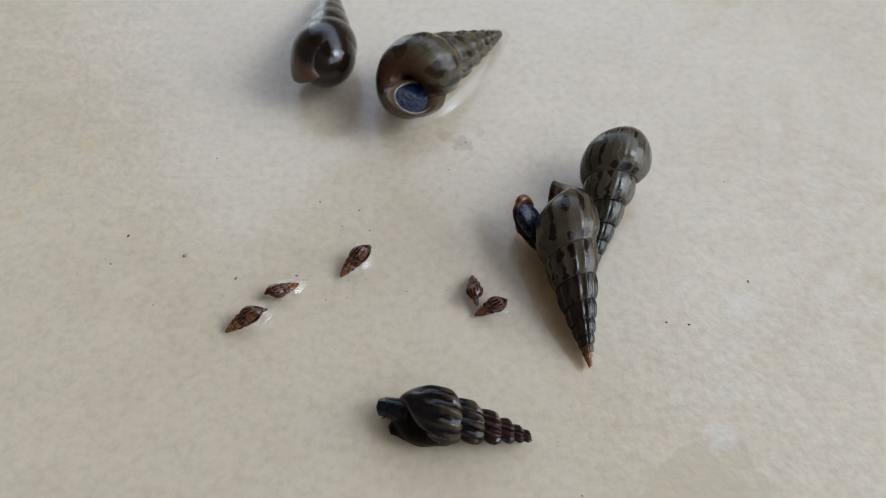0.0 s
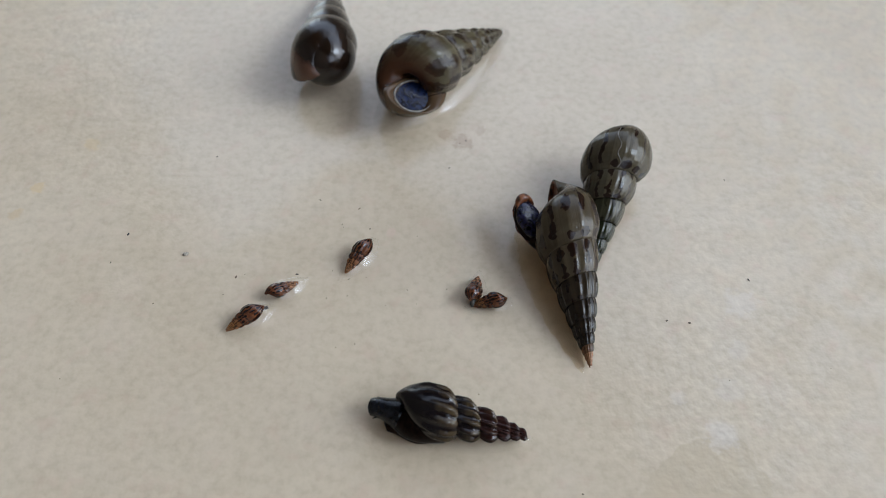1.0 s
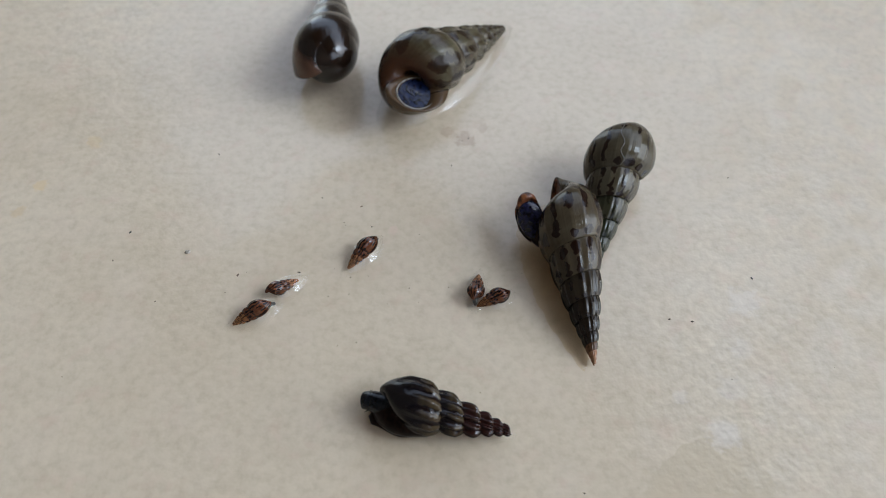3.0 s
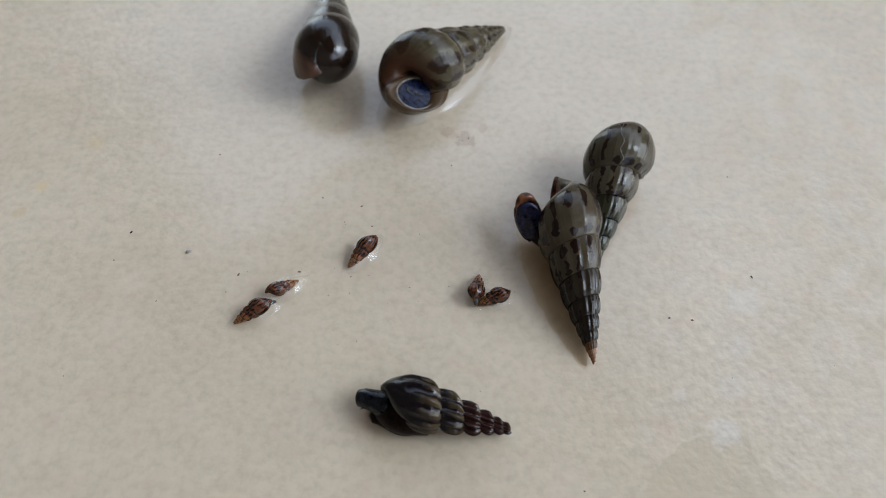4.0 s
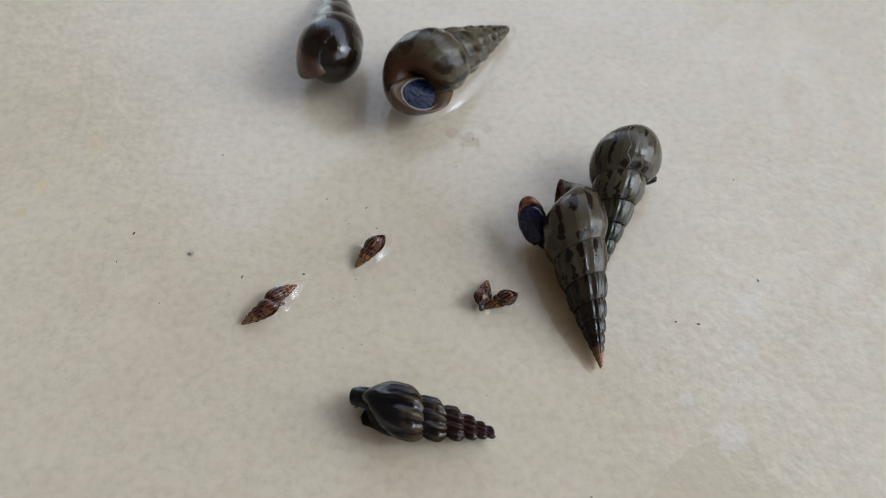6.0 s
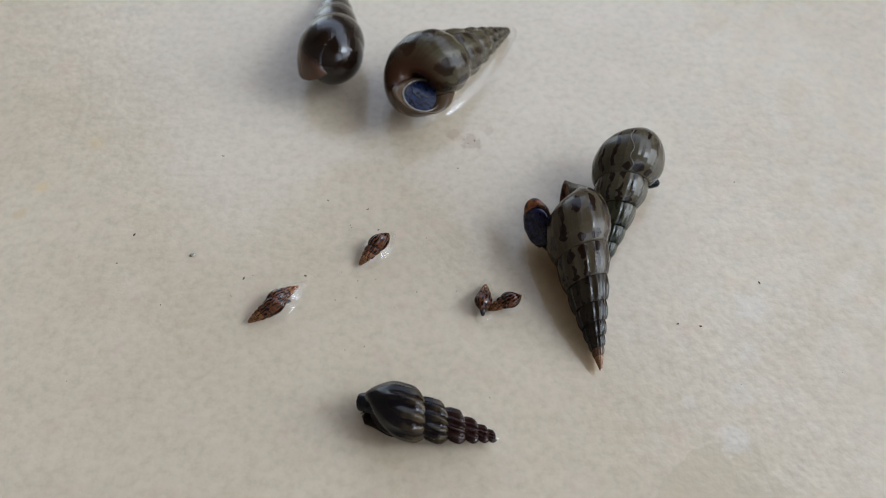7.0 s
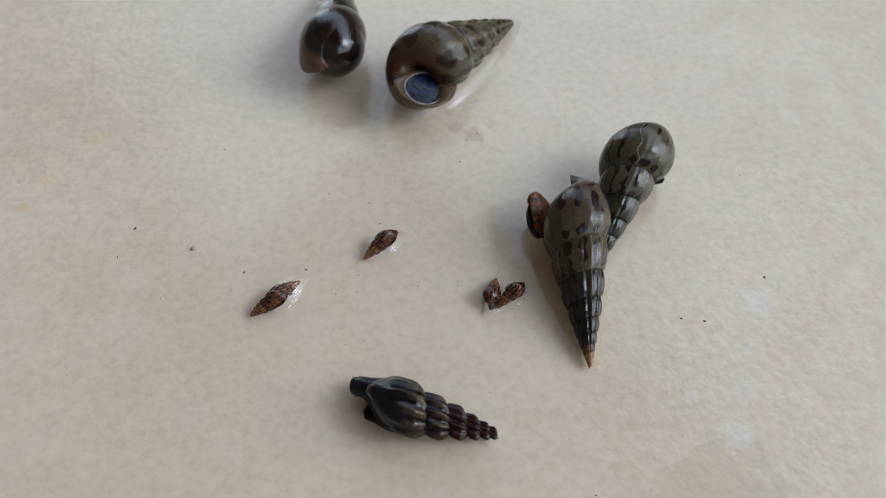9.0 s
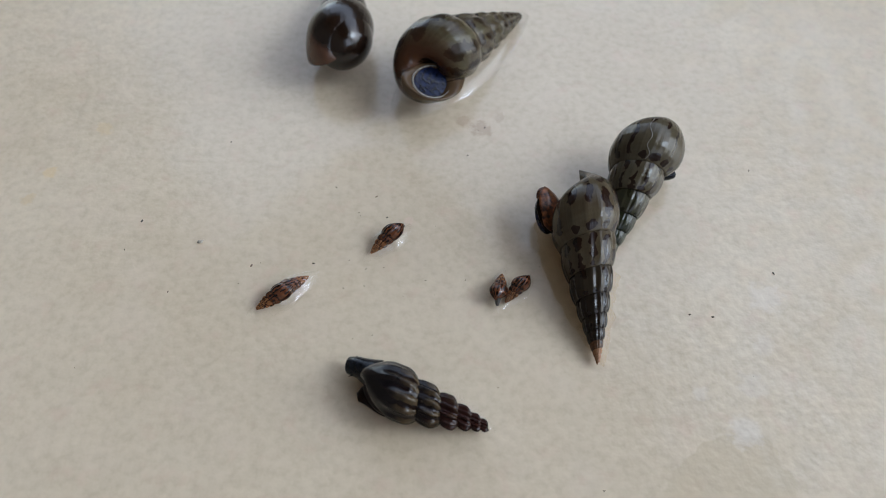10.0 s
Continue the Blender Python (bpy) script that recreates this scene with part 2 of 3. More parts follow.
TILE = tile_material()
PLASTER = plaster_material("plaster", (0.20, 0.17, 0.14))
TIMBER = plaster_material("dark_timber", (0.12, 0.085, 0.055))
EARTH = plaster_material("dry_earth", (0.22, 0.19, 0.13))
OLIVE = shell_material("olive_blotched_shell", (0.054, 0.039, 0.022), (0.071, 0.056, 0.034), (0.011, 0.0035, 0.002), (0.240, 0.110, 0.050), 12, ((0.085, 0.055, 0.58, 0.9), (0.20, 0.075, 0.5, 0.75), (0.33, 0.07, 0.54, 0.75), (0.46, 0.06, 0.5, 0.55)), 0.76, spire=(0.009, 0.0055, 0.0035), spire_at=0.26, seed=2.0, cord=0.09)
GREEN = shell_material("green_grey_shell", (0.060, 0.048, 0.029), (0.078, 0.066, 0.043), (0.010, 0.0038, 0.0025), (0.022, 0.020, 0.012), 14, ((0.075, 0.05, 0.7, 0.95), (0.22, 0.12, 0.36, 0.65), (0.40, 0.10, 0.42, 0.7)), 0.62, spire=(0.008, 0.011, 0.004), spire_at=0.24, ribs=0.3, seed=5.0, cord=0.10)
BROWN = shell_material("brown_olive_shell", (0.044, 0.030, 0.015), (0.078, 0.068, 0.040), (0.012, 0.005, 0.003), (0.050, 0.036, 0.022), 9, ((0.09, 0.07, 0.66, 0.9), (0.24, 0.09, 0.6, 0.8), (0.40, 0.08, 0.6, 0.6)), 0.85, edge=0.11, edge_colour=(0.070, 0.042, 0.022), relief=0.00012, base=(0.052, 0.018, 0.007), base_at=0.44, seed=7.0, cord=0.06, blot=0.8)
# The grey apex colour paints the sky's reflection on the spire.
BLACK = shell_material("black_brown_shell", (0.006, 0.0035, 0.003), (0.014, 0.007, 0.004), (0.005, 0.003, 0.003), (0.070, 0.060, 0.046), 9, ((0.10, 0.06, 0.5, 0.6),), 0.13, edge=0.15, edge_colour=(0.085, 0.040, 0.024), relief=0.0001, seed=9.0, cord=0.06, gloss=0.5)
RIBBED = shell_material("ribbed_dark_shell", (0.058, 0.041, 0.021), (0.040, 0.026, 0.014), (0.007, 0.003, 0.0025), (0.024, 0.007, 0.005), worn=0.17, stripes=11.37, edge=0.10, edge_colour=(0.005, 0.004, 0.005), base=(0.005, 0.004, 0.005), base_at=0.25, seed=4.0, cord=0.04, relief=0.00003, gloss=0.25)
AMBER = shell_material("amber_spotted_shell", (0.140, 0.048, 0.020), (0.066, 0.022, 0.011), (0.007, 0.003, 0.002), (0.340, 0.140, 0.050), 15, ((0.08, 0.07, 0.66, 0.85), (0.20, 0.07, 0.62, 0.8), (0.33, 0.07, 0.64, 0.85), (0.47, 0.08, 0.66, 0.85)), 0.18, band=0.08, relief=0.000015, seed=1.0, gloss=0.36, apex_first=True)
# Blue sky reflection is mixed into this purple-black horn's colour.
PURPLE = flesh_material("sky_tinted_purple_horn", (0.003, 0.004, 0.010), (0.020, 0.020, 0.055), 0.08, 0.5, 1.0)
# The lid's blue is mirrored sky put into its base colour.
LID = flesh_material("sky_tinted_black_horn", (0.0015, 0.002, 0.006), (0.007, 0.013, 0.044), 0.16, 0.2, 0.9)
FLESH = flesh_material("dark_flesh", (0.003, 0.004, 0.006), (0.012, 0.014, 0.018), 0.2, 0.25)
FOOT = flesh_material("brown_flesh", (0.004, 0.002, 0.0012), (0.018, 0.008, 0.005), 0.3, 0.08)
MANTLE = flesh_material("brown_black_flesh", (0.003, 0.0015, 0.001), (0.014, 0.006, 0.004), 0.3, 0.08)
SLATE = flesh_material("grey_flesh", (0.02, 0.018, 0.014), (0.07, 0.062, 0.05), 0.3)
RUST = flesh_material("orange_brown_flesh", (0.020, 0.005, 0.002), (0.26, 0.085, 0.028), 0.3)
PALE = flesh_material("pearly_lip", (0.14, 0.12, 0.10), (0.26, 0.24, 0.22), 0.2)
CRUMB = flesh_material("pale_crumb", (0.26, 0.23, 0.18), (0.46, 0.42, 0.35), 0.6, 0.2)
WATER = water_material()
# The tan tint puts the snail's shade and reflection into the film.
SHADED_SLIME = water_material("shade_tinted_slime", (0.96, 0.91, 0.83))
GRIT = grit_material()


# ---- helpers for meshes ----
def mesh_object(name, bm, material, parent=None, label=""):
    me = bpy.data.meshes.new(name)
    bm.normal_update()
    bm.to_mesh(me)
    bm.free()
    for poly in me.polygons:
        poly.use_smooth = True
    me.materials.append(material)
    ob = new(name, me)
    if parent:
        ob.parent = parent
    if label:
        ob["label"] = label
    return ob


def part(name, bm, material, parent, label=""):
    return mesh_object(name, bm, material, parent, label)


def thing(name, label, category, group="", kind=""):
    return tagged(new(name), label, category, group, kind)


def spline(points, n, closed=True):
    """Points along a smooth curve through the given ones."""
    k = len(points)
    out = []
    for i in range(n):
        s = i / n * k if closed else i / (n - 1) * (k - 1)
        j = min(int(s), k - 1 if closed else k - 2)
        f = s - j
        idx = [(j + d) % k if closed else min(max(j + d, 0), k - 1) for d in (-1, 0, 1, 2)]
        p0, p1, p2, p3 = (Vector(points[a]) for a in idx)
        out.append(0.5 * (2 * p1 + (p2 - p0) * f + (2 * p0 - 5 * p1 + 4 * p2 - p3) * f * f + (3 * p1 - p0 - 3 * p2 + p3) * f ** 3))
    return out


# One whorl in section: along the axis from the apex, and out from the axis, for a shell of length 1 and radius 1.
WHORL = [(0.66, 0.755), (0.69, 0.875), (0.745, 0.975), (0.81, 1.0), (0.88, 0.93), (0.94, 0.74), (0.98, 0.46), (0.99, 0.24), (0.965, 0.06), (0.87, 0.03), (0.77, 0.12), (0.69, 0.45)]
INNER = [(0.965, 0.06), (0.87, 0.03), (0.77, 0.12), (0.69, 0.45)]
FLAT = [(0.66, 0.755), (0.685, 0.86), (0.725, 0.955), (0.78, 1.0), (0.86, 0.96), (0.93, 0.79), (0.975, 0.52), (0.99, 0.26)] + INNER
ROUND = [(0.66, 0.72), (0.685, 0.84), (0.73, 0.955), (0.79, 1.0), (0.87, 0.95), (0.935, 0.77), (0.977, 0.50), (0.99, 0.26)] + INNER
SPIRE = [(0.66, 0.765), (0.675, 0.84), (0.72, 0.915), (0.77, 0.965), (0.83, 0.995), (0.90, 0.975), (0.95, 0.85), (0.975, 0.5)] + INNER
BEADED = [(0.64, 0.65), (0.655, 0.80), (0.69, 0.93), (0.745, 0.99), (0.81, 1.0), (0.88, 0.91), (0.95, 0.68), (1.0, 0.34)] + INNER
SPINDLE = [(0.55, 0.74), (0.575, 0.87), (0.63, 0.97), (0.71, 1.0), (0.80, 0.94), (0.88, 0.78), (0.945, 0.52), (0.985, 0.26), (0.96, 0.05), (0.85, 0.03), (0.72, 0.12), (0.585, 0.45)]
FULL = [(0.66, 0.755), (0.69, 0.875), (0.745, 0.975), (0.81, 1.0), (0.875, 0.93), (0.928, 0.74), (0.955, 0.48), (0.955, 0.27), (0.93, 0.09), (0.83, 0.03), (0.76, 0.12), (0.69, 0.45)]
NP = 48
STEP = 96


class Shell:
    """A right-handed spired shell lying on the floor, its base towards +x, from growth numbers."""

    def __init__(self, length, radius, turns=8.0, ratio=0.74, end=0.0, lift=0.0, ribs=0, rib_size=0.0, cord=0.0, flare=0.08, whorl=WHORL, slope=None, power=1.0, mouth=0.9, oval=None, point_in=0.0, seed=0):
        self.point_in = point_in
        self.mouth, self.oval = mouth, oval
        self.length, self.radius, self.turns, self.ratio = length, radius, turns, ratio
        self.power, self.cord = power, cord
        self.end, self.ribs, self.rib_size, self.flare, self.seed = radians(end), ribs, rib_size, flare, seed
        self.prof = spline([(a, b, 0) for a, b in whorl], NP)
        self.upper = spline([(a, b, 0) for a, b in (SPIRE if whorl in (FLAT, ROUND, WHORL, FULL) else whorl)], NP)
        self.tilt = math.atan2(radius, 0.80 * length) if slope is None else radians(slope)
        self.lift = 0.0
        low = min(self.point(i / 40 * 2 * math.pi, k).z for i in range(0, 40 * 3) for k in range(NP))
        self.lift = lift - low

    def place(self, x, y, z):
        c, s = math.cos(self.tilt), math.sin(self.tilt)
        return Vector((c * x - s * z, y, s * x + c * z + self.lift))

    def point(self, th, k, shrink=1.0):
        s = self.ratio ** (th * th / (th + 1.2) / (2 * math.pi))
        w = min(1.0, max(0.0, (th / (2 * math.pi) - 0.8) / 0.5))
        px, pr = self.prof[k % NP].lerp(self.upper[k % NP], w * w * (3 - 2 * w)).xy
        if shrink != 1.0:
            w = min(1.0, (1 - shrink) / max(1e-6, 1 - self.mouth))
            qx, qr = 0.84 + (px - 0.84) * shrink, 0.5 + (pr - 0.5) * shrink
            if self.oval:
                round_to = math.atan2((pr - 0.5) / 0.5, (px - 0.84) / 0.17)
                ox = 0.84 + self.oval[0] * shrink / self.mouth * math.cos(round_to)
                orr = 0.5 + self.oval[1] * shrink / self.mouth * math.sin(round_to)
                qx, qr = qx + (ox - qx) * w, qr + (orr - qr) * w
            px, pr = qx, qr
        out = max(0.0, pr - 0.3) / 0.7
        f = 1.0 + out * self.flare * max(0.0, 1 - th / 0.7) ** 2
        if self.ribs:
            wave = math.sin(self.ribs * th + 2.2 * k / NP)
            crest = math.sin(math.pi * min(1.0, k / NP / 0.46)) ** 0.7
            f += crest * self.rib_size * (wave + 0.35 * wave * wave) * min(1.0, 0.25 + th) * (1 + min(2.4, max(0.0, th - 4) * 0.22))
        f += out * self.cord * math.sin(2 * math.pi * k / NP * 6)
        f += out * 0.012 * noise.noise((th * 2.1, k * 0.12, self.seed))
        a = self.end - th
        rho = pr * self.radius * s ** self.power * (1 + self.point_in) * s / (s + self.point_in) * f
        return self.place(px * s * self.length - self.length / 2, -math.sin(a) * rho, math.cos(a) * rho)

    def mesh(self, material, parent, label="", throat=None):
        step = STEP
        n = int(self.turns * step)
        verts, faces, uvs = [], [], []
        rings = []
        # The throat: from inside back out to the lip, then the outer skin up to the apex.
        for th, shrink in ((0.50, self.mouth * 0.9), (0.24, self.mouth * 0.97), (0.13, self.mouth), (0.05, 0.3 + self.mouth * 0.7), (0.01, 0.65 + self.mouth * 0.35)):
            rings.append((th, shrink))
        rings += [(i / step * 2 * math.pi, 1.0) for i in range(n + 1)]
        for th, shrink in rings:
            verts += [self.point(th, k, shrink) for k in range(NP)]
        last = [self.point(rings[-1][0], k) for k in range(NP)]
        mid = sum(last, Vector()) / NP
        back = (self.place(-1, 0, 0) - self.place(0, 0, 0)) * max((p - mid).length for p in last)
        for taper, out in ((0.85, 0.35), (0.6, 0.65), (0.25, 0.85)):
            verts += [mid + (p - mid) * taper + back * out * 0.8 for p in last]
            rings.append((rings[-1][0], 1.0))
        for i in range(len(rings) - 1):
            for k in range(NP):
                k2 = (k + 1) % NP
                faces.append((i * NP + k, i * NP + k2, (i + 1) * NP + k2, (i + 1) * NP + k))
                ua, ub = rings[i][0] / (2 * math.pi), rings[i + 1][0] / (2 * math.pi)
                uvs += [(ua, k / NP), (ua, (k + 1) / NP), (ub, (k + 1) / NP), (ub, k / NP)]
        for base, flip in ((0, True), ((len(rings) - 1) * NP, False)):
            ring = [base + k for k in range(NP)]
            faces.append(tuple(reversed(ring)) if flip else tuple(ring))
            th = rings[0][0] if flip else rings[-1][0]
            uvs += [(th / (2 * math.pi), 0.3)] * NP
        me = bpy.data.meshes.new("shell")
        me.from_pydata(verts, [], faces)
        layer = me.uv_layers.new(name="growth")
        layer.data.foreach_set("uv", np.array(uvs, dtype=np.float32).ravel())
        for poly in me.polygons:
            poly.use_smooth = True
        me.materials.append(material)
        if throat:
            me.materials.append(throat)
            for poly in me.polygons[:4 * NP]:
                poly.material_index = 1
        ob = new("shell", me)
        ob.parent = parent
        if label:
            ob["label"] = label
        return ob

    def operculum(self, parent, material, depth=0.18, label=""):
        """The horny lid in the mouth, a shallow dish with growth rings."""
        bm = bmesh.new()
        rows = []
        for f in (1.0, 0.8, 0.55, 0.3):
            rows.append([bm.verts.new(self.point(depth + 0.05 * (1 - f), k, self.mouth * 0.97 * f)) for k in range(0, NP, 2)])
        for a, b in zip(rows, rows[1:]):
            for k in range(len(a)):
                bm.faces.new((a[k], a[(k + 1) % len(a)], b[(k + 1) % len(a)], b[k]))
        bm.faces.new(rows[-1])
        return part("operculum", bm, material, parent, label)

    def lip(self, parent, material, label="", thick=0.014, first=19, last=36):
        """A rounded pale rim along part of the mouth."""
        bm = bmesh.new()
        rings = []
        for k in range(first, last):
            c = self.point(0.06, k, 0.15 + self.mouth * 0.85)
            o = self.point(0.06, k, 1.0) - c
            fwd = (self.point(0.0, k) - self.point(0.08, k)).normalized()
            o = o.normalized() if o.length > 1e-9 else Vector((0, 0, 1))
            w = thick * self.radius * math.sin(math.pi * (k - first + 0.6) / (last - first + 0.2))
            rings.append([bm.verts.new(c + w * (math.cos(q) * o + math.sin(q) * fwd)) for q in [i * math.pi / 3 for i in range(6)]])
        for a, b in zip(rings, rings[1:]):
            for i in range(6):
                bm.faces.new((a[i], a[(i + 1) % 6], b[(i + 1) % 6], b[i]))
        return part("lip", bm, material, parent, label)

    def meniscus(self, parent, reach, height, girth=1.0, bulge=2.0, tail=1.0, tip=0.35, label="clear water drawn up round the shell"):
        """The skin of water that climbs the shell's foot and runs out flat."""
        bm = bmesh.new()
        L, R = self.length, self.radius
        n, rows = 56, []
        outline = []
        for i in range(n):
            a = 2 * math.pi * i / n
            x = math.cos(a)
            half = R * girth * (tip + (0.77 - tip) * max(0.0, min(1.0, (x + 1.0) / 1.35)) ** 1.0)
            wob = 1 + 0.08 * noise.noise((math.cos(a) * 1.7, math.sin(a) * 1.7, self.seed + 5))
            outline.append((Vector((x * L * (0.46 if x > 0 else 0.46 * tail), math.sin(a) * half, 0)), wob))
        for d, z in [(d, (1 - d) ** bulge - 0.012 * d) for d in (0.0, 0.12, 0.24, 0.36, 0.48, 0.6, 0.72, 0.84, 0.93, 1.0)]:
            ring = []
            for p, wob in outline:
                q = Vector((p.x / (L * 0.46) * 1.0, p.y / R, 0)).normalized()
                ring.append(bm.verts.new((p.x + q.x * d * reach * wob, p.y + q.y * d * reach * wob, z * height + 0.00004)))
            rows.append(ring)
        for a, b in zip(rows, rows[1:]):
            for k in range(n):
                bm.faces.new((a[k], b[k], b[(k + 1) % n], a[(k + 1) % n]))
        ob = part("water_meniscus", bm, WATER, parent, label)
        ob.visible_shadow = False
        return ob



def shaded_slime_film():
    """A flat film with a scalloped edge from under the large snail; its tan tint stands in for the snail's shade and
    reflection.
    """
    bm = bmesh.new()
    n, L, R = 120, 24.2 * MM, 4.3 * MM
    rim, top = [], []
    for i in range(n):
        a = 2 * math.pi * i / n
        half = (R * 0.9 + 1.3 * MM) * ((math.cos(a) + 1) / 2) ** 0.7 + 0.9 * MM
        half *= 1 + 0.18 * noise.noise((math.cos(a) * 4, math.sin(a) * 4, 3)) + 0.15 * noise.noise((math.cos(a) * 11, math.sin(a) * 11, 8)) + 0.04 * noise.noise((math.cos(a) * 27, math.sin(a) * 27, 5))
        p = Vector((math.cos(a) * L * 0.475, math.sin(a) * half + 1.0 * MM, 0))
        rim.append(bm.verts.new((p.x, p.y, 0.00001)))
        top.append(bm.verts.new((p.x * 0.994, p.y * 0.985, 0.00003)))
    for k in range(n):
        bm.faces.new((rim[k], rim[(k + 1) % n], top[(k + 1) % n], top[k]))
    bm.faces.new(top)
    ob = tagged(mesh_object("shaded_slime_film", bm, SHADED_SLIME), "thin film of slime and water under the snail, its shade and reflection tinted tan", "puddle")
    ob.visible_shadow = False
    still(ob, 14.86, -5.15, 96.3)


def tube(points, radii, n=12, flat=1.0):
    """A rounded body along a curve; flat squeezes it in height."""
    bm = bmesh.new()
    pts = spline(points, 14, False)
    rad = [r[0] for r in spline([(r, 0, 0) for r in radii], 14, False)]
    rings = []
    for i, (p, r) in enumerate(zip(pts, rad)):
        d = (pts[min(i + 1, 13)] - pts[max(i - 1, 0)]).normalized()
        side = d.cross(Vector((0, 0, 1)))
        side = side.normalized() if side.length > 1e-6 else Vector((0, 1, 0))
        up = side.cross(d)
        rings.append([bm.verts.new(p + r * (math.cos(2 * math.pi * k / n) * side + flat * math.sin(2 * math.pi * k / n) * up)) for k in range(n)])
    for a, b in zip(rings, rings[1:]):
        for k in range(n):
            bm.faces.new((a[k], a[(k + 1) % n], b[(k + 1) % n], b[k]))
    for ring, p, sgn in ((rings[0], pts[0], -1), (rings[-1], pts[-1], 1)):
        tip = bm.verts.new(p + sgn * (pts[-1] - pts[-2] if sgn > 0 else pts[1] - pts[0]).normalized() * rad[0 if sgn < 0 else -1] * 0.55)
        for k in range(n):
            bm.faces.new((ring[k], ring[(k + 1) % n], tip))
    bmesh.ops.recalc_face_normals(bm, faces=bm.faces)
    return bm


def ball(size, seed=0, rough=0.06):
    """A soft uneven lump, given its half sizes in millimetres."""
    bm = bmesh.new()
    bmesh.ops.create_uvsphere(bm, u_segments=24, v_segments=14, radius=1.0)
    for v in bm.verts:
        f = 1 + rough * noise.noise(v.co * 1.8 + Vector((seed, 0, 0)))
        v.co = Vector([c * k * MM * f for c, k in zip(v.co, size)])
    return bm


# ---- the floor and the added unseen walls ----
def floor_mesh():
    """A tile with a faintly uneven face where it is seen, flat beyond."""
    bm = bmesh.new()
    xs = [-3.4, -0.5, -0.2] + [-0.11 + 0.001 * i for i in range(221)] + [0.2, 0.5, 3.4]
    ys = [-3.4, -0.5, -0.15] + [-0.06 + 0.001 * i for i in range(151)] + [0.2, 0.5, 3.4]
    grid = []
    for y in ys:
        row = []
        for x in xs:
            inner = abs(x) < 0.109 and -0.059 < y < 0.089
            z = 0.00005 * noise.noise((x * 330, y * 330, 0)) - 0.00005 if inner else -0.00005
            row.append(bm.verts.new((x, y, z)))
        grid.append(row)
    for a, b in zip(grid, grid[1:]):
        for k in range(len(a) - 1):
            bm.faces.new((a[k], a[k + 1], b[k + 1], b[k]))
    return bm


tagged(mesh_object("floor", floor_mesh(), TILE), "wet cream floor tile with a cloudy relief", "floor", kind="structure")


def slab(name, lo, hi, material, label, category):
    bm = bmesh.new()
    bmesh.ops.create_cube(bm, size=1.0)
    for v in bm.verts:
        v.co = Vector([lo[i] if v.co[i] < 0 else hi[i] for i in range(3)])
    ob = mesh_object(name, bm, material)
    for poly in ob.data.polygons:
        poly.use_smooth = False
    return tagged(ob, label, category, kind="structure")


def wall_with_opening(name, lo, hi, hole, material, label, category):
    """A wall along x with an opening from x0 to x1 and z0 to z1 right through it."""
    x0, x1, z0, z1 = hole
    xs, zs = (lo[0], x0, x1, hi[0]), (lo[2], z0, z1, hi[2])
    bm = bmesh.new()
    v = {(i, j, k): bm.verts.new((xs[i], y, zs[k])) for i in range(4) for k in range(4) for j, y in enumerate((lo[1], hi[1]))}
    for i in range(3):
        for k in range(3):
            if (i, k) != (1, 1):
                bm.faces.new((v[i, 0, k], v[i + 1, 0, k], v[i + 1, 0, k + 1], v[i, 0, k + 1]))
                bm.faces.new((v[i, 1, k], v[i, 1, k + 1], v[i + 1, 1, k + 1], v[i + 1, 1, k]))
    for a, b in (((1, 1), (2, 1)), ((2, 1), (2, 2)), ((2, 2), (1, 2)), ((1, 2), (1, 1))):
        bm.faces.new((v[a[0], 0, a[1]], v[b[0], 0, b[1]], v[b[0], 1, b[1]], v[a[0], 1, a[1]]))
    for i in range(3):
        for k in (0, 3):
            bm.faces.new((v[i, 0, k], v[i, 1, k], v[i + 1, 1, k], v[i + 1, 0, k]))
            bm.faces.new((v[k, 0, i], v[k, 0, i + 1], v[k, 1, i + 1], v[k, 1, i]))
    bmesh.ops.recalc_face_normals(bm, faces=bm.faces)
    ob = mesh_object(name, bm, material)
    for poly in ob.data.polygons:
        poly.use_smooth = False
    return tagged(ob, label, category, kind="structure")


# Unseen walls, ceiling and fence, added to shape the light and reflections.
TURN = Matrix.Rotation(radians(45), 4, "Z")
for ob in (
    slab("unseen_wall_back", (-0.9, -1.9, 0), (-0.7, 1.9, 2.5), PLASTER, "plain brown plaster wall, unseen, added at the back to block light", "wall"),
    wall_with_opening("unseen_wall_side_1", (-0.7, -1.9, 0), (0.9, -1.7, 2.5), (-0.5, 0.6, 0.8, 2.2), PLASTER, "plain brown plaster wall, unseen, added with an opening that lets light in", "wall"),
    slab("unseen_wall_side_2", (-0.7, 1.7, 0), (0.45, 1.9, 2.5), PLASTER, "plain brown plaster wall, unseen, added at the other end to block light", "wall"),
    slab("ceiling", (-0.9, -1.9, 2.5), (1.4, 1.9, 2.62), TIMBER, "plain brown timber ceiling, unseen, added to block light from above", "ceiling"),
    slab("unseen_fence", (4.0, -2.2, -0.12), (4.2, 6.0, 2.3), TIMBER, "plain dark timber fence, unseen, added to block the low sky", "fence"),
):
    ob.matrix_basis = TURN
slab("ground", (-150, -150, -0.5), (150, 150, -0.12), EARTH, "dry bare earth, unseen, added round the walls", "ground")

# ---- the snails ----
snails = {}


def still(ob, x, y, yaw):
    ob.matrix_basis = pose(x * MM, y * MM, 0, 0, 0, yaw)


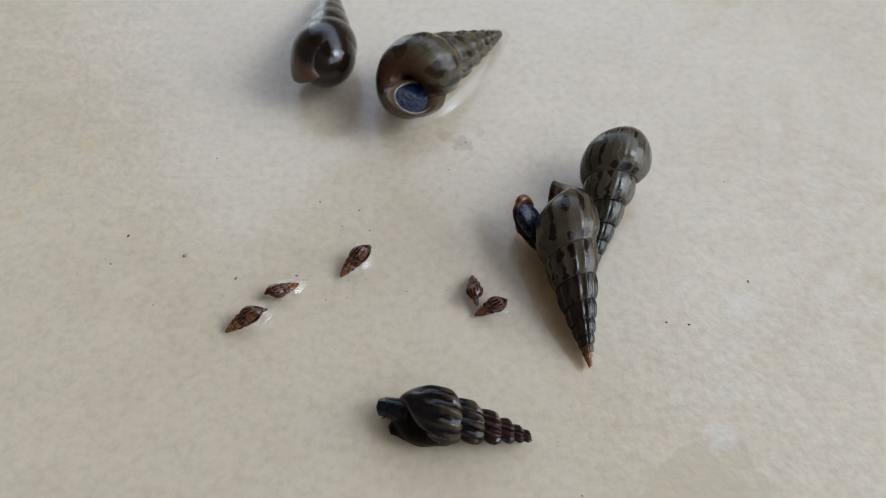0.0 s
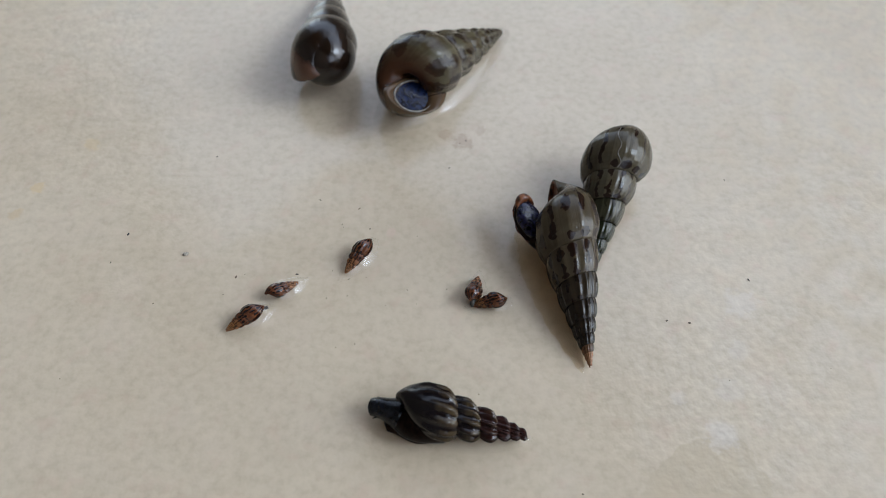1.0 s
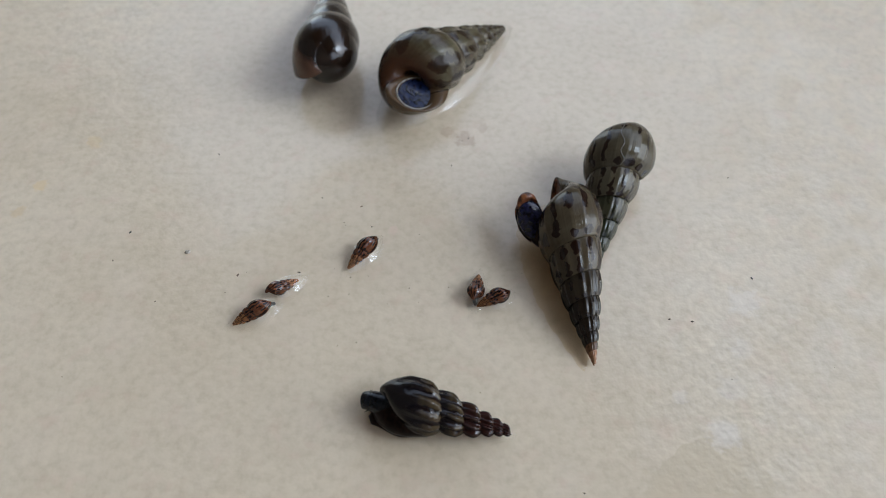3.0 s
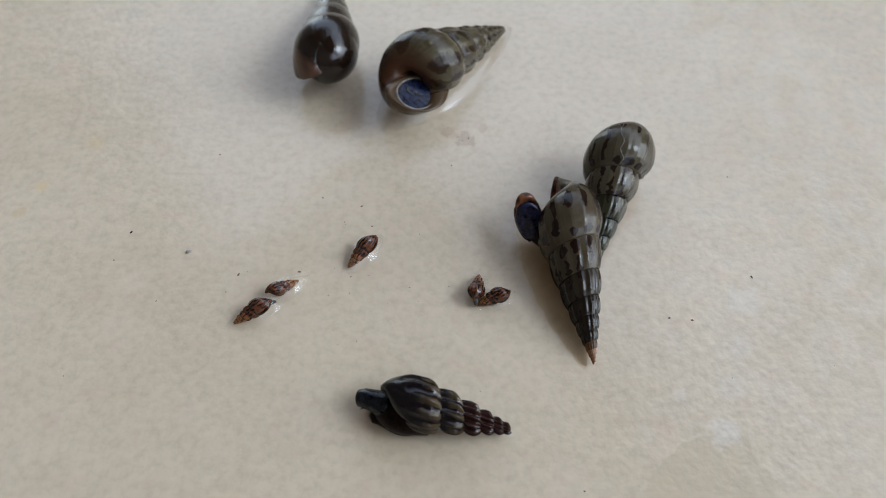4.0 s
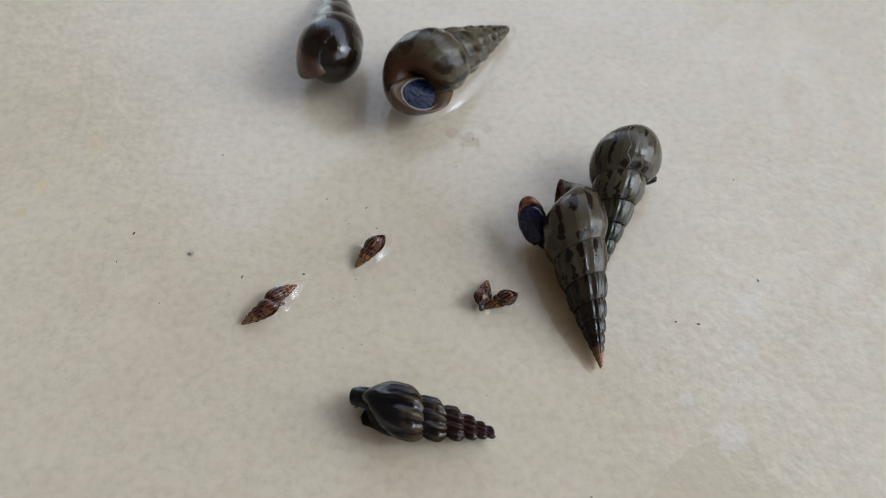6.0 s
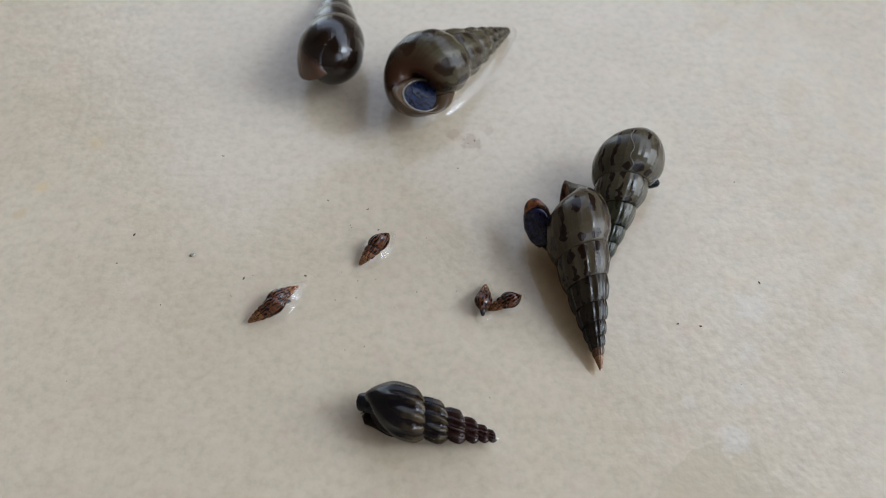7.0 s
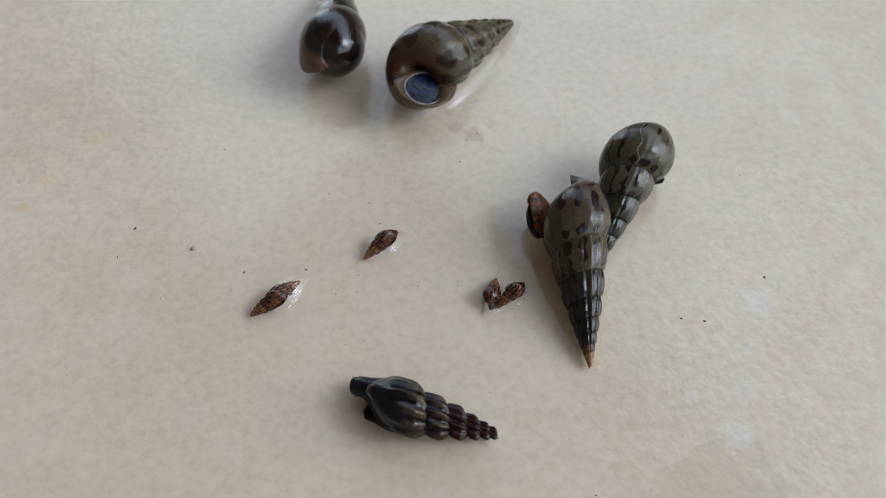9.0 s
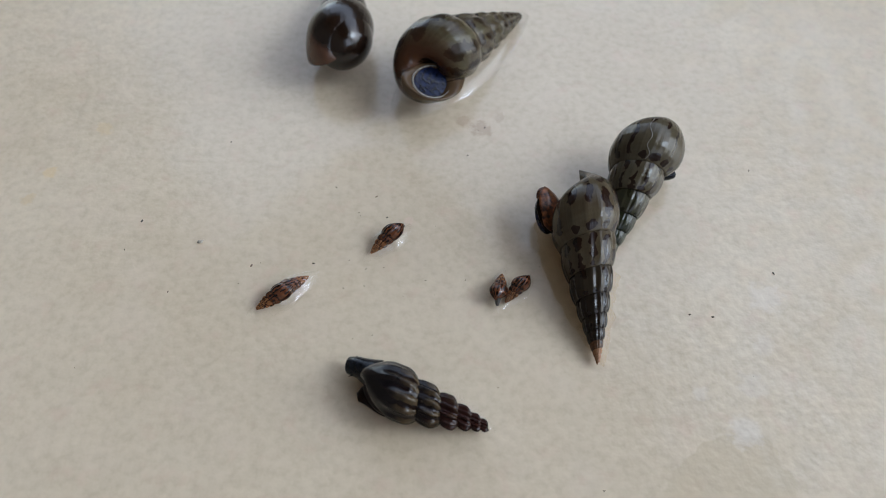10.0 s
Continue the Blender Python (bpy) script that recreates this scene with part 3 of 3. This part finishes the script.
# The large snail that lies with its base towards the camera.
def black_snail():
    s = thing("snail", "black-brown glossy spired snail on wet tile, its spire greyed for the mirrored sky", "snail", "large snails on the tile")
    sh = Shell(30.0 * MM, 4.8 * MM, 9, 0.74, end=113, power=0.86, whorl=FULL, seed=1, flare=0.14)
    sh.mesh(BLACK, s, "glossy black-brown shell with the mirrored sky painted grey on its spire")
    sh.operculum(s, FOOT, label="brown drawn-in foot")
    bm = ball((5.3, 4.2, 4.1), 3, 0.02)
    skin = bm.loops.layers.uv.new("growth")
    for face in bm.faces:
        for corner in face.loops:
            corner[skin].uv = (0.5 + 20 * corner.vert.co.y, 0.6 + 20 * corner.vert.co.z)
    base = part("columella", bm, BLACK, s, "glossy black-brown middle of the shell's base")
    base.matrix_basis = Matrix.Translation(sh.place(8.2 * MM, 0, 0)) @ pose(0, 0, 0, 0, -math.degrees(sh.tilt))
    still(s, -16.95, 37.75, -85.8)


# The large snail that lies on its back, with its mouth upwards.
def mouth_up_snail():
    s = thing("snail", "brown-olive spired snail lying with its closed mouth upwards", "snail", "large snails on the tile")
    sh = Shell(28.0 * MM, 5.6 * MM, 9, 0.74, end=-115, power=0.86, mouth=0.75, oval=(0.104, 0.36), whorl=FLAT, ribs=13, rib_size=0.012, seed=2)
    sh.mesh(BROWN, s, "glossy brown and olive shell with dark blotches")
    sh.operculum(s, LID, label="black horny lid in the mouth, mirrored sky painted in blue")
    sh.lip(s, PALE, "thin pale lip of the mouth", 0.030, 10, 46)
    sh.meniscus(s, 1.3 * MM, 1.05 * MM, 0.95, 1.3, tip=0.40)
    still(s, 0.5, 30.2, -131.5)


def front_snail():
    s = thing("snail", "olive-grey spired snail with dark blotches and a brown tip", "snail", "large snails on the tile")
    sh = Shell(24.7 * MM, 4.3 * MM, 10, 0.74, end=-170, power=0.66, point_in=0.15, whorl=FLAT, ribs=15, rib_size=0.011, seed=3)
    sh.mesh(OLIVE, s, "glossy olive-grey shell with dark brown blotches", RUST)
    sh.operculum(s, RUST, label="orange-brown throat of the mouth")
    foot = part("foot", ball((2.7, 1.7, 0.62), 4, 0.10), FOOT, s, "dark brown foot stretched out beside the shell")
    sole = part("sole", ball((2.6, 1.6, 0.5), 7, 0.25), RUST, foot, "orange-brown underside of the foot")
    sole.matrix_basis = pose(0, 0, -0.3 * MM)
    arc = [radians(a) for a in (-50, -32, -14, 4, 22, 40, 58)]
    part("foot_edge", tube([(2.55 * math.cos(a) * MM, 1.5 * math.sin(a) * MM, 0.42 * MM) for a in arc], [0.12 * MM, 0.36 * MM, 0.54 * MM, 0.62 * MM, 0.54 * MM, 0.36 * MM, 0.12 * MM], 12), RUST, foot, "orange-brown edge of the foot")
    plate = part("operculum", ball((2.5, 1.65, 0.55), 6, 0.1), PURPLE, foot, "purple-black glossy lid with the sky's blue reflection in its colour")
    plate.matrix_basis = pose(-0.2 * MM, 0.05 * MM, 0.62 * MM, 0, 4, 3)
    part("body", tube([(4.6 * MM, 1.6 * MM, 2.0 * MM), (6.0 * MM, 2.8 * MM, 2.1 * MM), (6.9 * MM, 3.5 * MM, 2.2 * MM)], [1.7 * MM, 1.7 * MM, 1.2 * MM], 16, 0.8), FOOT, s, "dark brown soft body behind the lid")
    snails["front"], snails["front_foot"] = s, foot


def back_snail():
    s = thing("snail", "green-grey spired snail with dark blotches and a fine pale scratch", "snail", "large snails on the tile")
    sh = Shell(23.0 * MM, 4.3 * MM, 10, 0.74, end=90, power=0.90, point_in=0.03, whorl=ROUND, ribs=19, rib_size=0.005, seed=4)
    sh.mesh(GREEN, s, "glossy green-grey shell with dark blotches")
    sh.operculum(s, LID)
    foot = part("foot", tube([(0, 1.6 * MM, 0), (0.1 * MM, 0.4 * MM, 0), (0.5 * MM, -0.7 * MM, 0.1 * MM)], [0.6 * MM, 0.7 * MM, 0.5 * MM]), FLESH, s, "blue-black foot peeping out")
    bm = bmesh.new()
    line = [sh.point(radians(76 + 1.0 * k + 3 * math.sin(k * 0.9)), k, 1.003) for k in range(2, 20)]
    rings = [[bm.verts.new(p + Vector((0, math.cos(a), math.sin(a))) * 0.07 * MM) for a in (0, 2.1, 4.2)] for p in line]
    for a, b in zip(rings, rings[1:]):
        for k in range(3):
            bm.faces.new((a[k], a[(k + 1) % 3], b[(k + 1) % 3], b[k]))
    part("scratch", bm, PALE, s, "fine pale growth scar across the shell")
    snails["back"], snails["back_foot"] = s, foot


def crawling_snail():
    s = thing("snail", "dark ribbed spired snail crawling on wet tile with its head out", "snail", "large snails on the tile")
    sh = Shell(16.2 * MM, 2.78 * MM, 5.6, 0.74, end=95, ribs=11.37, rib_size=0.065, cord=0.01, whorl=BEADED, power=1.12, seed=5)
    sh.mesh(RIBBED, s, "dark brown shell with olive ribs")
    sh.operculum(s, FOOT)
    sh.meniscus(s, 0.8 * MM, 0.25 * MM, tail=0.78)
    snails["crawler_foot"] = part("foot", tube([(3.7 * MM, 1.35 * MM, 0.5 * MM), (5.3 * MM, 1.35 * MM, 0.7 * MM), (7.2 * MM, 0.95 * MM, 0.6 * MM), (8.5 * MM, 0.95 * MM, 0.4 * MM)], [0.95 * MM, 1.35 * MM, 1.15 * MM, 0.85 * MM], 20, 0.55), FOOT, s, "dark brown flat foot")
    head = part("head", tube([(-3.0 * MM, 0.3 * MM, 0.1 * MM), (-1.5 * MM, 0.1 * MM, 0.3 * MM), (-0.6 * MM, 0, 0.2 * MM), (0.1 * MM, 0, 0)], [1.75 * MM, 1.2 * MM, 1.06 * MM, 0.92 * MM], 18), FLESH, s, "blue-black snout")
    for sgn in (1, -1):
        part("tentacle", tube([(-1.1 * MM, sgn * 0.5 * MM, 0.2 * MM), (-0.7 * MM, sgn * 1.0 * MM, 0.25 * MM), (-0.25 * MM, sgn * 1.2 * MM, 0.0)], [0.13 * MM, 0.09 * MM, 0.04 * MM], 6), FLESH, head)
    snails["crawler_mantle"] = part("mantle", tube([(2.5 * MM, 0.6 * MM, 1.5 * MM), (5.2 * MM, 0.8 * MM, 1.6 * MM), (7.0 * MM, 0.5 * MM, 1.3 * MM), (8.2 * MM, 0.2 * MM, 1.1 * MM)], [1.8 * MM, 2.0 * MM, 1.6 * MM, 0.8 * MM], 20, 0.85), MANTLE, s, "brown-black soft body in the shell's mouth")
    snails["crawler"], snails["head"] = s, head


def young_snail(key, length, radius, end, label):
    s = thing("young_snail", label, "snail", "tiny young snails")
    sh = Shell(length * 1.08 * MM, radius * 1.16 * MM, 8, 0.70, end=end, whorl=SPINDLE, power=0.8, ribs=10.4, rib_size=0.045, seed=len(snails) + 10)
    sh.mesh(AMBER, s, "amber shell with dark brown spots")
    sh.operculum(s, FLESH)
    if key != "f2":
        part("foot", tube([(0.30 * length * MM, 0, 0.8 * radius * MM), (0.44 * length * MM, 0.05 * MM, 0.8 * radius * MM), ((0.58 if key[0] == "f" else 0.5) * length * MM, 0.12 * MM, 0.45 * radius * MM)], [0.4 * MM, 0.3 * MM, 0.2 * MM], 10, 0.7), SLATE, s, "dark grey foot at the mouth")
    sh.meniscus(s, (1.0 if key[0] == "g" else 1.3) * MM, (0.75 if key[0] == "g" else 0.95) * MM, 0.7, 1.25)
    snails[key] = s


black_snail()
mouth_up_snail()
front_snail()
shaded_slime_film()
back_snail()
crawling_snail()
young_snail("f1", 4.9, 0.95, 90, "tiny amber-brown young snail with dark spots and pale orange tip")
young_snail("f2", 4.2, 0.80, 90, "tiny reddish-brown young snail with a plain amber tip")
young_snail("f3", 5.1, 0.95, 90, "tiny dark brown young snail with a banded amber tip")
young_snail("g1", 4.3, 0.90, 70, "tiny spotted young snail leaning against another one")
young_snail("g2", 4.1, 0.85, 110, "tiny dark spotted young snail in a small puddle")

# ---- grit on the floor ----
GRAINS = [
    (28.0, -10.5, 0.22), (-24.6, -4.3, 0.2), (-15.7, 7.4, 0.14), (-9.1, 2.8, 0.16), (-33.6, -7.9, 0.14),
    (-30.2, 14.8, 0.16), (0.8, 12.8, 0.14), (36.1, -4.7, 0.2), (3.8, -19.2, 0.1), (-38.9, 2.0, 0.22), (-41.6, -17.4, 0.08),
    (25.5, -10.2, 0.18), (-9.9, -13.2, 0.09), (-4.2, -6.1, 0.09), (-10.6, 6.0, 0.16), (-40.0, -2.2, 0.14), (-17.4, -3.9, 0.2),
    (-12.6, 3.5, 0.1), (-13.6, -7.2, 0.1), (-11.2, -6.9, 0.1), (36.6, 10.7, 0.14), (9.1, -4.1, 0.07), (31.0, -17.6, 0.07),
    (42.4, -16.2, 0.07), (13.8, -29.8, 0.14), (3.1, 17.7, 0.13), (2.2, 17.2, 0.1),
    (-3.2, 1.6, 0.08), (-23.6, -3.9, 0.08), (-25.7, -6.7, 0.07), (-11.2, -4.6, 0.1), (-13.2, -3.4, 0.07), (-9.1, -4.4, 0.07),
    (0.4, -6.0, 0.08), (-12.0, -13.6, 0.08), (-6.7, -8.2, 0.06), (-3.1, -8.0, 0.06), (-12.4, 3.1, 0.08),
]


def grain_mesh():
    bm = bmesh.new()
    bmesh.ops.create_icosphere(bm, subdivisions=1, radius=1.0)
    for v in bm.verts:
        v.co *= 0.75 + 0.5 * random.random()
        v.co.z = v.co.z * 0.5 + 0.2
    me = bpy.data.meshes.new("grain")
    bm.to_mesh(me)
    bm.free()
    me.materials.append(GRIT)
    return me


grain_meshes = [grain_mesh() for i in range(4)]
for i, (x, y, r) in enumerate(GRAINS):
    g = new("grain", grain_meshes[i % 4])
    tagged(g, "tiny dark speck of grit on wet tile", "grit", "grit on the tile")
    g.matrix_basis = pose(x * MM, y * MM, 0, 0, 0, 67 * i) @ Matrix.Scale(0.8, 4) @ Matrix.Diagonal((r * MM * (1 + 0.6 * random.random()), r * MM * 0.7, r * MM * 0.5, 1))

crumb = tagged(mesh_object("crumb", ball((0.34, 0.24, 0.16), 9, 0.5), CRUMB), "pale grey crumb lying on wet tile", "grit")
crumb.matrix_basis = pose(-31.2 * MM, -1.0 * MM, 0.08 * MM, 0, 0, 20)

# ---- what moves ----
F1 = [
    (0, -22.13, -10.57, 33.1),
    (0.5, -22.22, -10.59, 34.9),
    (1, -22.09, -10.56, 33.8),
    (1.5, -21.93, -10.27, 29.0),
    (2, -21.68, -10.14, 31.6),
    (2.5, -21.55, -10.19, 29.3),
    (3.8, -21.58, -10.03, 32.2),
    (4.5, -21.48, -10.06, 30.3),
    (5, -21.52, -10.01, 30.3),
    (5.5, -21.38, -10.00, 29.4),
    (7, -20.70, -9.33, 30.3),
    (7.5, -20.65, -9.34, 32.6),
    (8, -20.52, -9.22, 32.1),
    (8.5, -20.62, -9.26, 32.1),
    (9.2, -20.47, -9.17, 32.3),
    (10, -20.67, -9.16, 32.5),
]
F2 = [
    (0, -18.62, -6.31, -147.1),
    (0.5, -18.66, -6.33, -144.8),
    (1, -18.65, -6.39, -143.8),
    (1.5, -18.65, -6.37, -144.3),
    (2, -18.69, -6.41, -143.0),
    (2.5, -18.82, -6.34, -141.0),
    (3.8, -18.85, -6.46, -143.5),
    (4.5, -19.15, -6.76, -141.2),
    (5, -19.53, -6.85, -142.3),
    (5.5, -19.45, -6.96, -140.2),
    (7, -19.49, -6.91, -137.3),
    (7.5, -19.54, -6.92, -137.4),
    (8, -19.28, -7.09, -136.4),
    (8.5, -19.30, -7.13, -136.4),
    (9.2, -19.23, -7.03, -136.2),
    (10, -19.16, -7.22, -137.8),
]
F3 = [
    (0, -10.29, -2.27, 50.5),
    (0.5, -10.20, -2.29, 53.2),
    (1, -9.99, -1.77, 57.2),
    (1.5, -9.94, -1.51, 60.4),
    (2, -9.78, -1.50, 55.2),
    (2.5, -9.68, -1.57, 51.7),
    (3.8, -9.78, -1.50, 52.4),
    (4.5, -9.68, -1.52, 51.6),
    (5, -9.71, -1.50, 52.2),
    (5.5, -9.57, -1.43, 52.2),
    (7, -9.22, -0.58, 50.9),
    (7.5, -9.00, -0.64, 50.0),
    (8, -8.80, -0.67, 46.2),
    (8.5, -8.74, -0.80, 44.7),
    (9.2, -8.52, -0.81, 43.4),
    (10, -8.67, -0.76, 45.1),
]
G1 = [
    (0, 3.29, -6.99, -85.1),
    (0.5, 3.66, -6.97, -102.5),
    (1, 3.34, -7.32, -102.8),
    (1.5, 3.42, -7.23, -101.8),
    (2, 3.48, -7.24, -102.7),
    (2.5, 3.33, -7.31, -100.3),
    (3.8, 3.33, -7.46, -97.4),
    (4.5, 3.47, -7.58, -100.3),
    (5, 3.36, -7.60, -95.2),
    (5.5, 3.58, -7.66, -103.6),
    (7, 3.21, -8.15, -97.8),
    (7.5, 3.32, -8.10, -93.1),
    (8, 3.72, -8.03, -94.5),
    (8.5, 3.78, -8.04, -96.4),
    (9.2, 4.16, -8.14, -102.2),
    (10, 3.91, -8.26, -100.4),
]
G2 = [
    (0, 5.46, -9.42, 25.9),
    (0.5, 5.46, -9.31, 21.6),
    (1, 5.29, -8.84, 9.1),
    (1.5, 5.45, -8.67, 38.1),
    (2, 5.61, -8.63, 38.4),
    (2.5, 5.52, -8.63, 25.4),
    (3.8, 5.53, -8.68, 22.4),
    (4.5, 5.50, -8.71, 19.4),
    (5, 5.51, -8.69, 19.0),
    (5.5, 5.60, -8.59, 22.3),
    (7, 5.84, -8.65, 23.0),
    (7.5, 5.92, -8.38, 21.9),
    (8, 6.34, -8.42, 39.2),
    (8.5, 6.14, -8.35, 42.1),
    (9.2, 6.45, -8.41, 45.7),
    (10, 6.20, -8.29, 49.8),
]
CRAWLER = [
    (0, 2.30, -23.43, 171.0),
    (0.5, 2.46, -23.40, 171.1),
    (1, 1.82, -23.33, 170.2),
    (1.5, 0.21, -23.07, 169.0),
    (2, 0.12, -22.84, 168.0),
    (2.5, -0.03, -22.88, 169.1),
    (3.8, 0.05, -22.90, 169.0),
    (4.5, -0.11, -22.90, 169.0),
    (5, -0.60, -23.04, 169.1),
    (5.5, -2.04, -23.08, 171.6, -9),
    (7, -2.50, -23.05, 169.4, -15),
    (7.5, -2.68, -22.97, 169.4, -15),
    (8, -2.40, -23.05, 170.4, -15),
    (8.5, -2.54, -23.16, 170.5, -15),
    (9.2, -2.30, -23.15, 167.6, -15),
    (10, -4.00, -22.50, 164.3, -15),
]
FRONT = [
    (0, 15.11, -5.10, 96.1),
    (1, 15.05, -5.20, 96.1),
    (2.5, 15.19, -5.14, 96.6),
    (4.5, 15.13, -5.14, 96.5),
    (5.5, 15.09, -5.17, 97.2),
    (7, 15.07, -5.10, 95.5, -2),
    (7.5, 14.81, -5.14, 93.8, -12),
    (8, 15.17, -5.11, 92.3, -22),
    (8.5, 14.95, -5.27, 91.6, -27),
    (9, 14.30, -5.42, 92.1, -26),
    (9.5, 14.40, -5.48, 92.0, -25),
    (10, 14.29, -5.47, 91.9, -24),
]
BACK = [
    (0, 21.23, 6.27, 73.9),
    (1, 21.21, 6.20, 73.8),
    (2.5, 21.22, 6.21, 73.5),
    (4.5, 21.20, 6.26, 73.4),
    (5.5, 21.26, 6.18, 73.5),
    (7, 21.26, 6.06, 72.2),
    (7.5, 21.42, 6.00, 70.3),
    (8, 21.41, 5.93, 68.3),
    (8.5, 21.50, 5.79, 66.8),
    (9, 21.30, 6.05, 66.7),
    (9.5, 21.31, 6.02, 66.9),
    (10, 21.40, 6.06, 66.9),
]
HEAD = [
    (0, 9.02, -0.61, 1.30, 0),
    (0.5, 9.60, -0.22, 1.30, 0),
    (1, 9.44, -0.16, 1.30, 0),
    (1.5, 8.42, -1.00, 1.30, 0),
    (2, 8.08, -0.28, 1.30, 0),
    (2.5, 8.26, -0.26, 1.30, 0),
    (3.8, 9.17, -0.23, 1.30, 0),
    (4.5, 9.26, -0.22, 1.30, 0),
    (5, 9.25, -0.45, 1.30, 0),
    (5.5, 8.83, -1.68, 1.30, 0),
    (7, 7.62, -1.03, 1.30, 0),
    (7.5, 7.80, -1.63, 1.30, 0),
    (8, 8.10, -2.09, 1.30, 0),
    (8.5, 8.24, -2.18, 1.30, 0),
    (9.2, 8.88, -2.00, 1.30, 0),
    (10, 8.90, -2.30, 1.30, 0),
]


FLAP = [
    (0, 7.5, 4.0, 3.2, 20, -22, 8),
    (1, 7.5, 4.0, 3.2, 18, -24, 8),
    (2.5, 7.4, 4.0, 3.2, 8, -32, 8),
    (3.8, 7.3, 4.1, 3.2, -6, -38, 8),
    (4.5, 7.2, 4.2, 3.2, -10, -38, 8),
    (5.5, 7.2, 4.3, 3.2, -14, -36, 8),
    (7, 7.0, 4.0, 3.1, -20, -34, 8),
    (7.5, 6.9, 3.8, 3.1, -26, -34, 8),
    (8, 7.1, 3.9, 3.1, -38, -30, 7),
    (8.2, 7.2, 3.8, 3.0, -95, -22, 6),
    (8.4, 7.4, 3.7, 3.0, -146, -18, 4),
    (10, 7.4, 3.6, 3.0, -152, -18, 4),
]
CRAWLER_FOOT = [
    (0, 0, 0),
    (5, 0, 0),
    (5.6, -0.6, -0.8),
    (7, -0.7, -0.9),
    (10, -0.6, -0.9),
]
CRAWLER_MANTLE = [
    (0, 0, 0),
    (5, 0, 0),
    (5.6, -0.7, -0.4),
    (7, -0.9, -0.5),
    (10, -0.8, -0.5),
]
PEEP = [
    (0, 6.0, -1.0, 0),
    (2.5, 6.0, -1.2, 0),
    (3.8, 6.1, -2.9, 0),
    (4.5, 6.2, -3.5, 0),
    (5.5, 6.2, -3.9, 6),
    (7, 6.1, -3.9, 0),
    (8, 6.0, -3.6, -6),
    (9, 6.0, -3.4, 0),
    (10, 6.0, -3.7, 6),
]


def rolled(degrees, height=3.2):
    """A turn about the long axis of a shell that lies on the floor, at its height in millimetres."""
    axis = Matrix.Translation((0, 0, height * MM)) @ pose(0, 0, 0, 0, -12.2)
    return axis @ pose(0, 0, 0, degrees) @ axis.inverted()


def roll_at(rows, t):
    return float(np.interp(t, [r[0] for r in rows], [r[4] if len(r) > 4 else 0 for r in rows]))


def glide(ob, rows, dx=0.0, dy=0.0, height=3.2):
    """Rows of seconds, place on the floor in millimetres, heading and roll."""
    if rows[-1][0] < 10:
        rows = rows + [(10, *rows[-1][1:])]
    walk(ob, [(r[0], pose((r[1] + dx) * MM, (r[2] + dy) * MM, 0, 0, 0, r[3]) @ rolled(r[4] if len(r) > 4 else 0, height)) for r in rows])


def motions():
    for key, rows in (("f1", F1), ("f2", F2), ("f3", F3), ("g1", G1), ("g2", G2), ("crawler", CRAWLER), ("front", FRONT), ("back", BACK)):
        dx, dy = {"crawler": (1.0, 0.2), "back": (-1.5, -1.5), "front": (-0.25, 0), "f1": (-0.4, 0.2), "f3": (-0.3, -0.1), "g1": (0.35, 0.9), "g2": (-0.05, 0.75)}.get(key, (0, 0))
        glide(snails[key], rows, dx, dy, 2.2 if key == "crawler" else 3.2)
    walk(snails["front_foot"], [(t, rolled(-roll_at(FRONT, t)) @ pose(x * MM, y * MM, z * MM, rx, ry, rz)) for t, x, y, z, rx, ry, rz in FLAP])
    walk(snails["back_foot"], [(t, pose(x * MM, y * MM, 1.2 * MM, 0, 0, rz)) for t, x, y, rz in PEEP])
    walk(snails["crawler_foot"], [(t, rolled(-roll_at(CRAWLER, t), 2.2) @ pose(x * MM, y * MM, 0)) for t, x, y in CRAWLER_FOOT])
    walk(snails["crawler_mantle"], [(t, pose(x * MM, y * MM, 0)) for t, x, y in CRAWLER_MANTLE])
    walk(snails["head"], [(t, rolled(-roll_at(CRAWLER, t), 2.2) @ pose((x + 0.9) * MM, y * MM, z * MM, 0, 0, turn)) for t, x, y, z, turn in HEAD])


motions()
